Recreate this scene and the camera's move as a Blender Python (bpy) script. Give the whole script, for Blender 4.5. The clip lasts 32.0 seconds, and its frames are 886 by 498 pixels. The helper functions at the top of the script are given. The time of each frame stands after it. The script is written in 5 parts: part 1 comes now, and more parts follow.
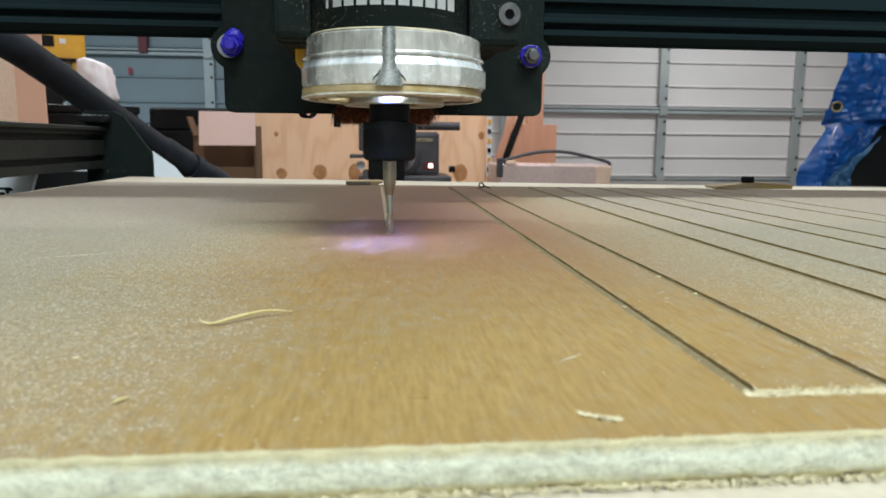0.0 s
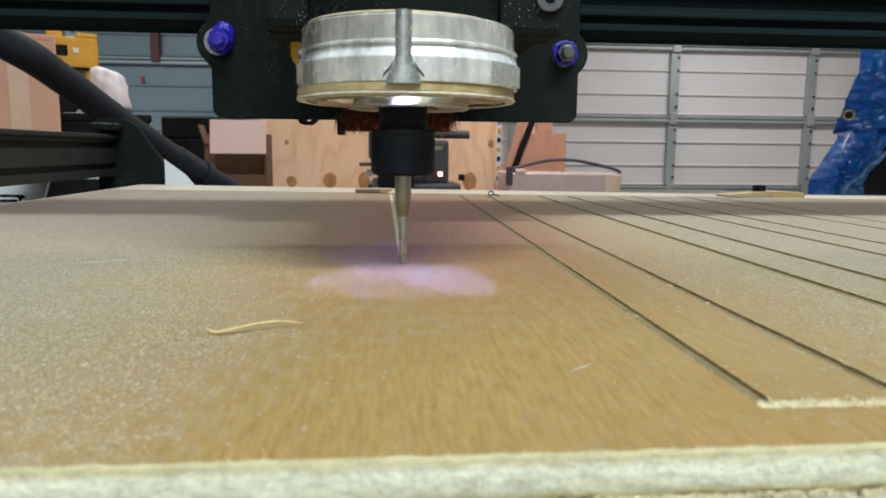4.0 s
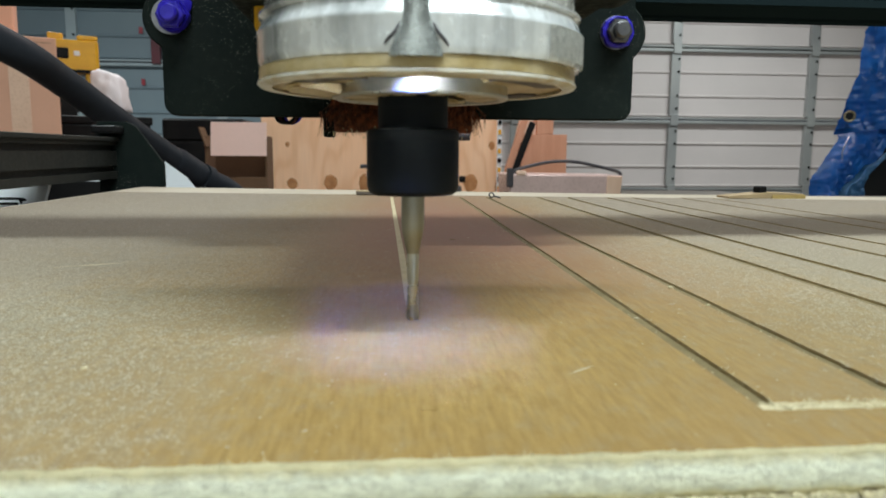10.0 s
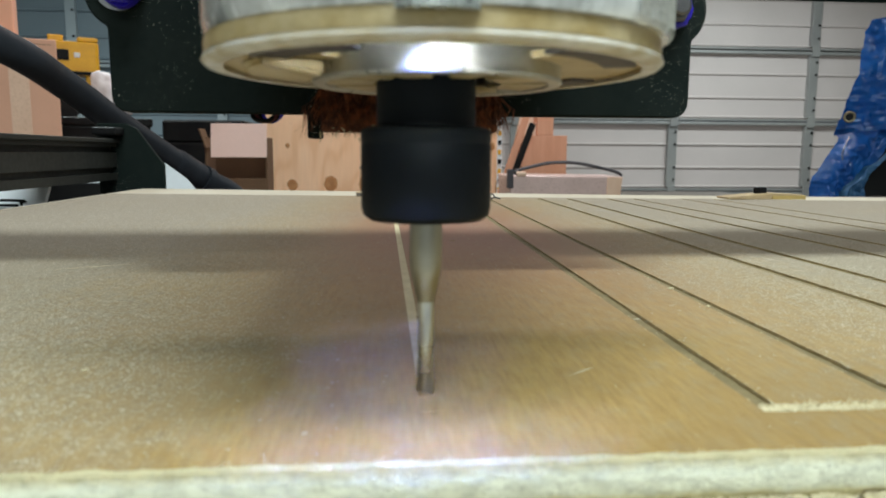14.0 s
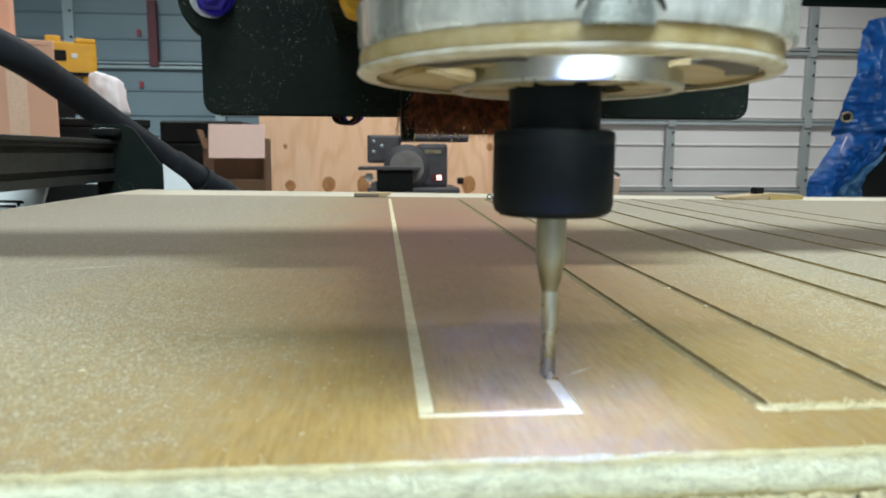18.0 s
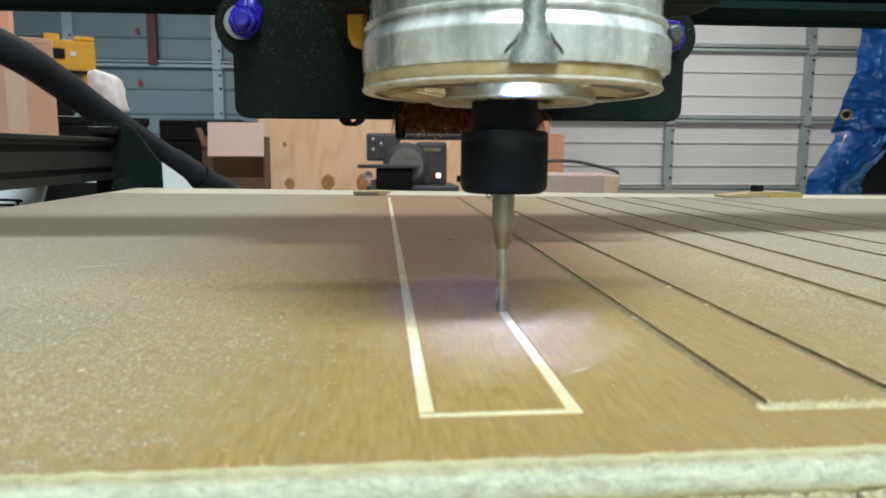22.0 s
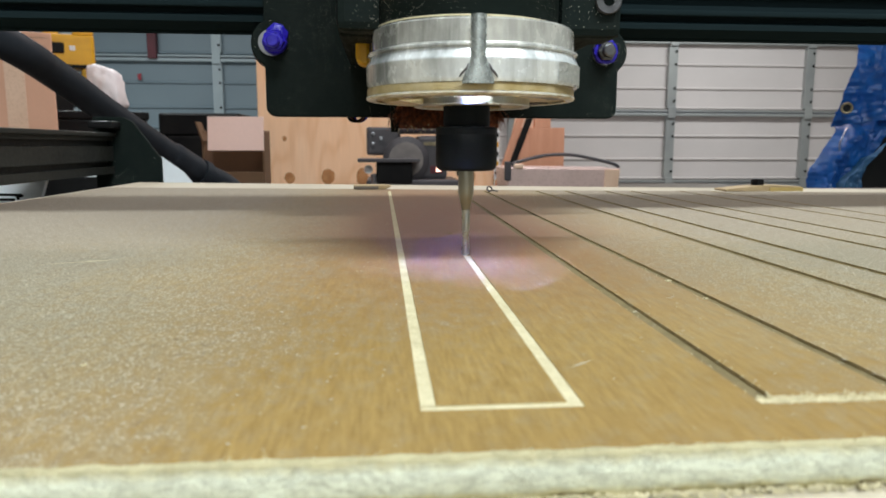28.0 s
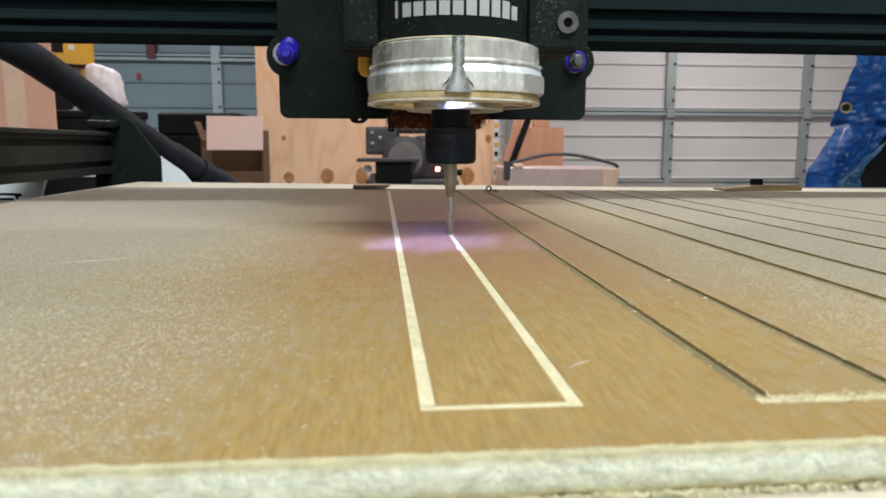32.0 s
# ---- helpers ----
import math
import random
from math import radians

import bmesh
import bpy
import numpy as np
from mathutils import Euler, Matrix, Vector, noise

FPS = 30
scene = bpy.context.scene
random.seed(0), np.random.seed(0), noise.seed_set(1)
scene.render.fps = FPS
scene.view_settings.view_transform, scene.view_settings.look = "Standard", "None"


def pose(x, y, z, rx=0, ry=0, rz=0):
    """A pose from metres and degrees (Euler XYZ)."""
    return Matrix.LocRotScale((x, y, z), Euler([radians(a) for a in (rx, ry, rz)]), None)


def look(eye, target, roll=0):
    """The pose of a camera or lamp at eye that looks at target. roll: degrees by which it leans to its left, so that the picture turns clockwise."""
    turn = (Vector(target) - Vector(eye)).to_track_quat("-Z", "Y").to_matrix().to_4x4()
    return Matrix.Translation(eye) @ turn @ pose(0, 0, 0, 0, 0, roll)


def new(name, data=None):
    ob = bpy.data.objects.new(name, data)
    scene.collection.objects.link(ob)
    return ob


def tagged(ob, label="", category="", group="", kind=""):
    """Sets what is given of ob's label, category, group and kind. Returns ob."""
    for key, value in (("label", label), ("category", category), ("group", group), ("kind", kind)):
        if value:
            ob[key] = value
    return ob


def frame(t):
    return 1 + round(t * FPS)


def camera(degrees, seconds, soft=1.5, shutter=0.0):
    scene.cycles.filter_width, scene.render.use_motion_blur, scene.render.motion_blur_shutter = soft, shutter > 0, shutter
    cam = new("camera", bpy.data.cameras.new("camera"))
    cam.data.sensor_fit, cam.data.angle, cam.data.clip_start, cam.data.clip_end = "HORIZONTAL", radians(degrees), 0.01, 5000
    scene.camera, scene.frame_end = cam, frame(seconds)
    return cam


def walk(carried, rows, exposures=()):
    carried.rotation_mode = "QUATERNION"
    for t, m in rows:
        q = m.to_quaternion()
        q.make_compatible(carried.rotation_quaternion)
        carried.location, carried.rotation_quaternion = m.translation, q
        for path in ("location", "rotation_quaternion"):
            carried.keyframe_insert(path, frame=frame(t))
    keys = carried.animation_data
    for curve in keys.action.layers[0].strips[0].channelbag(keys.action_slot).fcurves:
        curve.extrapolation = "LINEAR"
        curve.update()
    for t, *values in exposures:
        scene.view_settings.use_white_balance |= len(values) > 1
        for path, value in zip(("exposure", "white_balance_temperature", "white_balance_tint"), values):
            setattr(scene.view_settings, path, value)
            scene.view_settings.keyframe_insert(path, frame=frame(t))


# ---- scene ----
BT = 0.856          # height of the sheet's top above the garage floor
EYE = (0.0, 0.0, BT + 0.044)


def aim(yaw, pitch, roll, dx, dy, dz):
    """A camera pose: degrees to the right of +y, down, leaning left; millimetres off its stand."""
    eye = Vector(EYE) + Vector((dx, dy, dz)) / 1000
    a, b = radians(yaw), radians(pitch)
    way = Vector((math.sin(a) * math.cos(b), math.cos(a) * math.cos(b), -math.sin(b)))
    return look(eye, eye + way, roll)


STAND = [
    (0, 5.73, 8.75, 0.49, -0.1, -1.0, -0.3),
    (0.5, 5.56, 9.31, 0.47, -0.2, -0.3, -0.4),
    (1, 5.43, 9.81, 0.49, -0.4, 0.1, -0.2),
    (1.5, 5.17, 9.85, 0.62, -0.5, 0.2, -0.4),
    (2, 5.12, 9.48, 0.66, -0.7, 0.1, -0.4),
    (2.5, 5.05, 8.94, 0.65, -0.4, -0.0, -0.6),
    (3, 5.00, 8.42, 0.58, -0.2, -0.7, -0.6),
    (3.5, 4.97, 8.13, 0.55, -0.1, 0.0, -0.5),
    (5.5, 4.92, 8.05, 0.48, 0.0, 0.1, -0.5),
    (6, 4.92, 8.08, 0.47, -0.0, 0.1, -0.5),
    (6.5, 4.92, 8.05, 0.45, 0.0, 0.1, -0.4),
    (7, 4.94, 7.97, 0.45, -0.0, 0.0, -0.4),
    (7.5, 4.91, 7.88, 0.41, 0.1, 0.1, -0.4),
    (8, 4.84, 7.90, 0.37, 0.1, 0.2, -0.4),
    (8.5, 4.83, 8.00, 0.33, 0.1, 0.1, -0.3),
    (9, 4.84, 8.07, 0.35, 0.1, 0.1, -0.3),
    (9.5, 4.87, 8.03, 0.38, 0.1, 0.1, -0.3),
    (10, 4.88, 7.94, 0.40, 0.1, 0.1, -0.4),
    (10.5, 4.86, 7.90, 0.37, 0.2, 0.1, -0.4),
    (11, 4.86, 7.91, 0.37, 0.1, 0.1, -0.4),
    (11.5, 4.88, 7.93, 0.40, 0.1, 0.1, -0.4),
    (12, 4.87, 7.90, 0.37, 0.2, 0.0, -0.4),
    (12.5, 4.89, 7.86, 0.40, 0.2, 0.0, -0.4),
    (13, 4.89, 7.82, 0.39, 0.2, 0.1, -0.4),
    (13.5, 4.89, 7.81, 0.39, 0.2, 0.2, -0.4),
    (14, 4.86, 7.85, 0.33, 0.1, 0.2, -0.3),
    (14.5, 4.85, 7.86, 0.31, 0.1, 0.2, -0.3),
    (16.5, 4.95, 7.80, 0.28, 0.4, 0.5, -0.3),
    (17, 4.94, 7.83, 0.25, 0.4, 0.4, -0.2),
    (17.5, 4.97, 7.84, 0.27, 0.3, 0.3, -0.2),
    (18, 5.01, 7.80, 0.28, 0.3, -0.0, -0.3),
    (18.5, 5.02, 7.77, 0.27, 0.3, 0.3, -0.2),
    (19, 5.02, 7.73, 0.26, 0.4, 0.4, -0.2),
    (19.5, 5.03, 7.77, 0.26, 0.4, 0.7, -0.2),
    (20, 5.07, 7.78, 0.26, 0.3, 0.5, -0.2),
    (20.5, 5.08, 7.76, 0.25, 0.3, 0.4, -0.2),
    (21, 5.08, 7.73, 0.24, 0.3, 0.5, -0.2),
    (21.5, 5.06, 7.76, 0.24, 0.3, 0.5, -0.2),
    (22, 5.06, 7.97, 0.23, 0.2, 0.4, -0.1),
    (22.5, 5.05, 8.19, 0.20, 0.1, -0.1, -0.1),
    (23, 5.06, 8.30, 0.21, 0.0, -0.2, -0.1),
    (23.5, 5.06, 8.32, 0.20, 0.1, -0.2, -0.1),
    (24, 5.06, 8.29, 0.18, 0.1, -0.1, -0.2),
    (24.5, 5.04, 8.28, 0.18, 0.1, -0.1, -0.1),
    (25, 5.03, 8.30, 0.19, 0.1, -0.0, -0.2),
    (25.5, 5.02, 8.34, 0.19, 0.1, 0.0, -0.2),
    (27.5, 5.05, 8.35, 0.16, 0.1, 0.1, -0.1),
    (28, 5.05, 8.46, 0.15, 0.0, 0.0, -0.0),
    (28.5, 5.05, 8.54, 0.17, -0.0, -0.0, 0.0),
    (29, 5.07, 8.53, 0.18, -0.1, -0.1, 0.0),
    (29.5, 5.09, 8.44, 0.19, -0.1, -0.1, -0.2),
    (30, 5.10, 8.37, 0.18, 0.0, 0.0, -0.2),
    (30.5, 5.09, 8.38, 0.17, 0.0, 0.1, -0.2),
    (31, 5.09, 8.46, 0.16, -0.0, 0.1, -0.0),
    (31.5, 5.10, 8.49, 0.17, -0.1, 0.0, -0.0),
    (32, 5.12, 8.49, 0.17, -0.1, -0.0, -0.0),
]
cam = camera(65.0, 32.0, soft=1.7)
cam.data.dof.use_dof = True
cam.data.dof.focus_distance = 0.36
cam.data.dof.aperture_fstop = 28.0
walk(cam, [(t, aim(*row)) for t, *row in STAND], [
    (0.0, 0.21, 6250, 6), (3.0, 0.15, 6350, 7), (6.0, 0.08, 6450, 8), (9.0, 0.02, 6450, 6), (12.0, 0.05, 6400, 3), (14.0, 0.11, 6400, 3), (16.5, 0.27, 6250, 1), (18.5, 0.31, 6150, 0),
    (21.0, 0.24, 6250, 0), (25.0, 0.16, 6450, 4), (28.0, 0.18, 6500, 8), (32.0, 0.22, 6500, 10)])

# ---- light ----
world = bpy.data.worlds.new("world")
scene.world = world
world.use_nodes = True
world.node_tree.nodes["Background"].inputs[0].default_value = (0.55, 0.6, 0.7, 1)
world.node_tree.nodes["Background"].inputs[1].default_value = 0.12


def unseen_lamp(x, y, z, length, width, watts, colour):
    data = bpy.data.lights.new("tube_light", "AREA")
    data.shape, data.size, data.size_y, data.energy, data.color = "RECTANGLE", length, width, watts, colour
    ob = new("tube_light", data)
    ob.matrix_world = pose(x, y, z)
    return ob


COOL = (0.925, 1.0, 1.02)
unseen_lamp(0.42, -0.42, 2.36, 1.3, 0.22, 42.5, COOL)
# unseen lamp added behind the camera to brighten the collar and tool fronts
unseen_lamp(-0.20, -1.70, 2.36, 1.2, 0.30, 24, COOL)
# unseen lamp added to brighten the plywood, tinted pink for the gantry's shade
unseen_lamp(0.25, 1.90, 2.36, 1.2, 0.24, 19, (1.0, 0.86, 0.86))
# two unseen lamps added to brighten the garage doors
unseen_lamp(2.50, 3.90, 2.36, 1.2, 0.30, 38, COOL)
unseen_lamp(-1.60, 3.20, 2.36, 1.2, 0.30, 50, COOL)
scene.view_settings.exposure = 0.0

# ---- materials ----


def material(name, base, rough=0.6, metal=0.0, spec=0.5):
    m = bpy.data.materials.new(name)
    m.use_nodes = True
    b = m.node_tree.nodes["Principled BSDF"]
    b.inputs["Base Color"].default_value = (*base, 1)
    b.inputs["Roughness"].default_value = rough
    b.inputs["Metallic"].default_value = metal
    b.inputs["Specular IOR Level"].default_value = spec
    return m


def node(m, kind, **values):
    n = m.node_tree.nodes.new(kind)
    for key, value in values.items():
        n.inputs[key].default_value = value
    return n


def wire(m, a, b):
    m.node_tree.links.new(a, b)


def bsdf(m):
    return m.node_tree.nodes["Principled BSDF"]


def coords(m, scale=(1, 1, 1), space="Object"):
    c = node(m, "ShaderNodeTexCoord") if space == "Object" else node(m, "ShaderNodeNewGeometry")
    mp = node(m, "ShaderNodeMapping")
    mp.inputs["Scale"].default_value = scale
    wire(m, c.outputs["Object" if space == "Object" else "Position"], mp.inputs["Vector"])
    return mp.outputs[0]


def noisy(m, vec, scale, detail=4.0, rough=0.55):
    n = node(m, "ShaderNodeTexNoise", Scale=scale, Detail=detail, Roughness=rough)
    wire(m, vec, n.inputs["Vector"])
    return n.outputs["Fac"]


def ramp(m, fac, *stops):
    r = m.node_tree.nodes.new("ShaderNodeValToRGB")
    e = r.color_ramp.elements
    while len(e) < len(stops):
        e.new(0.5)
    for i, (p, c) in enumerate(stops):
        e[i].position = p
        e[i].color = (*c, 1) if len(c) == 3 else c
    wire(m, fac, r.inputs[0])
    return r.outputs[0]


def grey(v):
    return (v, v, v)


def mixed(m, fac, a, b, blend="MIX"):
    x = m.node_tree.nodes.new("ShaderNodeMix")
    x.data_type, x.blend_type = "RGBA", blend
    for value, socket in ((fac, x.inputs[0]), (a, x.inputs[6]), (b, x.inputs[7])):
        if hasattr(value, "is_linked"):
            wire(m, value, socket)
        elif isinstance(value, tuple):
            socket.default_value = (*value, 1)
        else:
            socket.default_value = value
    return x.outputs[2]


def calc(m, op, a, b=None):
    n = m.node_tree.nodes.new("ShaderNodeMath")
    n.operation = op
    for value, socket in ((a, n.inputs[0]), (b, n.inputs[1])):
        if value is None:
            continue
        if hasattr(value, "is_linked"):
            wire(m, value, socket)
        else:
            socket.default_value = value
    return n.outputs[0]


def relief(m, height, strength=0.3, distance=0.001):
    b = node(m, "ShaderNodeBump", Strength=strength, Distance=distance)
    wire(m, height, b.inputs["Height"])
    wire(m, b.outputs[0], bsdf(m).inputs["Normal"])


def worn(name, base, other, scale=8.0, rough=0.6, metal=0.0, bump=0.15, grain=120.0, spread=(0.35, 0.7), space="Object", stretch=(1, 1, 1), spec=0.5, mottle=0.35):
    """A surface with broad blotches, a fine grain and a light relief."""
    m = material(name, base, rough, metal, spec)
    v = coords(m, stretch, space)
    big, fine = noisy(m, v, scale), noisy(m, v, grain, 3.0)
    c = mixed(m, ramp(m, big, (spread[0], grey(0)), (spread[1], grey(1))), base, other)
    c = mixed(m, mottle, c, ramp(m, fine, (0.3, grey(0.55)), (0.75, grey(1.0))), "MULTIPLY")
    wire(m, c, bsdf(m).inputs["Base Color"])
    wire(m, ramp(m, fine, (0.2, grey(max(rough - 0.12, 0.02))), (0.8, grey(min(rough + 0.12, 1)))), bsdf(m).inputs["Roughness"])
    relief(m, fine, bump, 0.001)
    return m


def dusted(name, base, dust, amount=0.62, rough=0.45, metal=0.0, scale=900.0, veil=0.07, spec=0.2):
    """Dark paint with sawdust specks lying on it."""
    m = material(name, base, rough, metal, spec)
    v = coords(m)
    vor = node(m, "ShaderNodeTexVoronoi", Scale=scale)
    wire(m, v, vor.inputs["Vector"])
    patch, fine = noisy(m, v, 22.0, 3.0), noisy(m, v, 420.0, 4.0)
    pick = m.node_tree.nodes.new("ShaderNodeSeparateXYZ")
    wire(m, vor.outputs["Color"], pick.inputs[0])
    size = calc(m, "MULTIPLY", pick.outputs[1], 0.22)
    speck = ramp(m, calc(m, "SUBTRACT", vor.outputs["Distance"], size), (0.06, grey(1)), (0.14, grey(0)))
    where = ramp(m, calc(m, "ADD", pick.outputs[0], calc(m, "MULTIPLY", calc(m, "SUBTRACT", patch, 0.5), 1.7)), (amount, grey(0)), (amount + 0.04, grey(1)))
    k = mixed(m, 1.0, speck, where, "MULTIPLY")
    film = ramp(m, noisy(m, v, 60.0, 5.0), (0.4, grey(0)), (0.8, grey(veil)))
    c = mixed(m, film, base, dust)
    wire(m, mixed(m, k, c, dust), bsdf(m).inputs["Base Color"])
    wire(m, ramp(m, fine, (0.3, grey(rough - 0.08)), (0.7, grey(rough + 0.2))), bsdf(m).inputs["Roughness"])
    relief(m, fine, 0.12, 0.0004)
    return m


def hardboard(name="hardboard"):
    """Brown pressed-fibre face with streaks along the sheet and pale sawdust, swept away near the last cuts."""
    m = material(name, (0.3, 0.17, 0.06), 0.5, 0.0, 0.12)
    streak = noisy(m, coords(m, (850, 110, 60), "World"), 1.0, 5.0, 0.6)
    blotch = noisy(m, coords(m, (1, 0.6, 1), "World"), 260.0, 4.0, 0.6)
    broad = noisy(m, coords(m, (1, 1, 1), "World"), 14.0, 3.0)
    grain = noisy(m, coords(m, (1, 1, 1), "World"), 700.0, 4.0, 0.65)
    crumb = noisy(m, coords(m, (1, 0.6, 1), "World"), 620.0, 5.0, 0.75)
    base = mixed(m, ramp(m, streak, (0.3, grey(0)), (0.7, grey(1))), (0.238, 0.150, 0.048), (0.358, 0.240, 0.083))
    base = mixed(m, ramp(m, broad, (0.35, grey(0)), (0.7, grey(0.7))), base, (0.26, 0.165, 0.055))
    base = mixed(m, ramp(m, blotch, (0.46, grey(0)), (0.68, grey(0.16))), base, (0.38, 0.31, 0.17))
    sep = m.node_tree.nodes.new("ShaderNodeSeparateXYZ")
    wire(m, coords(m, (1, 1, 1), "World"), sep.inputs[0])
    # dust thickens away from the swept patch in front of the cutter
    dx = calc(m, "DIVIDE", calc(m, "SUBTRACT", sep.outputs[0], 0.045), 0.130)
    dy = calc(m, "DIVIDE", calc(m, "SUBTRACT", sep.outputs[1], 0.090), 0.085)
    far = calc(m, "SQRT", calc(m, "ADD", calc(m, "MULTIPLY", dx, dx), calc(m, "MULTIPLY", dy, dy)))
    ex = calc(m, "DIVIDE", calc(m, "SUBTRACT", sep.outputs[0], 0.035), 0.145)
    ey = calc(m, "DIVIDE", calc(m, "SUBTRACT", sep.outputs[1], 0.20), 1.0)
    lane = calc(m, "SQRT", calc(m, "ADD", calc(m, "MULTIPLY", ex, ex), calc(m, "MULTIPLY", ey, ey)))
    # along the swept lane the far part is painted redder, for the gantry's maroon shade
    red_shade = calc(m, "MULTIPLY", ramp(m, sep.outputs[1], (0.16, grey(0)), (0.34, grey(0.95))), ramp(m, calc(m, "MULTIPLY", lane, 0.5), (0.10, grey(1.0)), (0.34, grey(0.05))))
    base = mixed(m, red_shade, base, (0.235, 0.110, 0.075))
    amount = calc(m, "ADD", calc(m, "MULTIPLY", ramp(m, calc(m, "MULTIPLY", far, 0.5), (0.22, grey(0.0)), (0.52, grey(1.0))), 0.07),
                  calc(m, "ADD", calc(m, "MULTIPLY", ramp(m, calc(m, "MULTIPLY", lane, 0.5), (0.16, grey(0.0)), (0.48, grey(1.0))), ramp(m, sep.outputs[1], (0.12, grey(0.84)), (0.38, grey(0.92)))), calc(m, "MULTIPLY", calc(m, "SUBTRACT", broad, 0.5), 0.5)))
    k = calc(m, "ADD", amount, calc(m, "ADD", calc(m, "MULTIPLY", calc(m, "SUBTRACT", crumb, 0.5), 0.75), calc(m, "MULTIPLY", calc(m, "SUBTRACT", blotch, 0.5), 0.95)))
    dust = mixed(m, grain, (0.195, 0.172, 0.120), (0.315, 0.283, 0.210))
    dust = mixed(m, ramp(m, sep.outputs[1], (0.20, grey(0)), (0.40, grey(1))), dust, mixed(m, grain, (0.203, 0.174, 0.140), (0.333, 0.296, 0.248)))
    c = mixed(m, ramp(m, k, (0.0, grey(0.04)), (0.95, grey(0.88))), base, dust)
    for scale, lo, bright in ((1250.0, 0.60, 0.22), (2300.0, 0.59, 0.34), (520.0, 0.68, 0.12)):
        glint = noisy(m, coords(m, (1, 0.7, 1), "World"), scale, 1.0, 0.5)
        c = mixed(m, calc(m, "MULTIPLY", ramp(m, glint, (lo, grey(0)), (lo + 0.07, grey(1))), ramp(m, k, (0.12, grey(0)), (0.55, grey(bright)))), c, (0.78, 0.74, 0.62))
    dent = noisy(m, coords(m, (1, 0.6, 1), "World"), 900.0, 2.0, 0.5)
    c = mixed(m, calc(m, "MULTIPLY", ramp(m, dent, (0.30, grey(1)), (0.42, grey(0))), ramp(m, k, (0.12, grey(0)), (0.55, grey(0.5)))), c, (0.15, 0.115, 0.075))
    wire(m, c, bsdf(m).inputs["Base Color"])
    wire(m, ramp(m, k, (0.1, grey(0.55)), (0.6, grey(0.9))), bsdf(m).inputs["Roughness"])
    relief(m, calc(m, "ADD", calc(m, "MULTIPLY", crumb, 0.8), calc(m, "MULTIPLY", grain, 0.5)), 0.35, 0.0005)
    return m


def pine(name="pine_plywood"):
    """Rotary-cut pine: long wandering grain lines, paler between."""
    m = material(name, (0.6, 0.42, 0.22), 0.6, 0.0, 0.3)
    wander = noisy(m, coords(m, (3.2, 3.2, 1.1)), 1.0, 3.0, 0.5)
    sep = m.node_tree.nodes.new("ShaderNodeSeparateXYZ")
    wire(m, coords(m), sep.inputs[0])
    phase = calc(m, "ADD", calc(m, "MULTIPLY", sep.outputs[0], 62.0), calc(m, "MULTIPLY", wander, 74.0))
    lines = calc(m, "POWER", calc(m, "ADD", calc(m, "MULTIPLY", calc(m, "SINE", phase), 0.5), 0.5), 2.2)
    fine = noisy(m, coords(m, (240, 240, 9)), 1.0, 3.0)
    blotch = noisy(m, coords(m, (1, 1, 0.4)), 9.0, 3.0)
    c = mixed(m, calc(m, "MULTIPLY", lines, ramp(m, blotch, (0.35, grey(0.25)), (0.65, grey(0.8)))), (0.95, 0.64, 0.41), (0.80, 0.46, 0.235))
    c = mixed(m, ramp(m, blotch, (0.45, grey(0)), (0.75, grey(0.5))), c, (0.96, 0.71, 0.50))
    wire(m, mixed(m, 0.3, c, ramp(m, fine, (0.3, grey(0.72)), (0.7, grey(1.0))), "MULTIPLY"), bsdf(m).inputs["Base Color"])
    relief(m, lines, 0.05, 0.001)
    return m


def glow(name, colour, strength):
    m = material(name, colour, 0.4)
    bsdf(m).inputs["Emission Color"].default_value = (*colour, 1)
    bsdf(m).inputs["Emission Strength"].default_value = strength
    return m


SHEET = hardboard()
CORE = worn("raw_fibre", (0.68, 0.61, 0.40), (0.57, 0.50, 0.31), 160.0, 0.9, bump=0.5, grain=900.0, space="World")
CRUMB = worn("sawdust_crumb", (0.42, 0.37, 0.26), (0.55, 0.50, 0.38), 160.0, 0.9, bump=0.2, grain=900.0, space="World")
BURR = material("torn_edge", (0.72, 0.72, 0.60), 0.95, 0.0, 0.2)
v = coords(BURR, (1, 1, 1), "World")
sep = BURR.node_tree.nodes.new("ShaderNodeSeparateXYZ")
wire(BURR, v, sep.inputs[0])
level = calc(BURR, "DIVIDE", calc(BURR, "SUBTRACT", sep.outputs[2], BT - 0.0109), 0.0077)
level = calc(BURR, "ADD", level, calc(BURR, "MULTIPLY", calc(BURR, "SUBTRACT", noisy(BURR, v, 300.0, 4.0), 0.5), 0.28))
layers = ramp(BURR, level, (0.02, (0.30, 0.25, 0.10)), (0.20, (0.62, 0.57, 0.32)), (0.34, (0.70, 0.71, 0.55)), (0.76, (0.74, 0.76, 0.62)), (0.985, (0.58, 0.53, 0.33)))
clump = ramp(BURR, noisy(BURR, coords(BURR, (330, 330, 600), "World"), 1.0, 5.0, 0.7), (0.34, grey(0.68)), (0.58, grey(1.0)))
wire(BURR, mixed(BURR, 0.8, layers, clump, "MULTIPLY"), bsdf(BURR).inputs["Base Color"])
relief(BURR, noisy(BURR, v, 900.0, 6.0, 0.7), 0.8, 0.0009)
# burnt brown, with some of the groove's shade put into the colour
SHADEFLOOR = worn("old_cut_floor", (0.175, 0.136, 0.064), (0.235, 0.182, 0.088), 200.0, 0.9, bump=0.4, grain=900.0, space="World")
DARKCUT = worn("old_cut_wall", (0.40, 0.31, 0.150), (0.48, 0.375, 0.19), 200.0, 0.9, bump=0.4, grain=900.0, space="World")
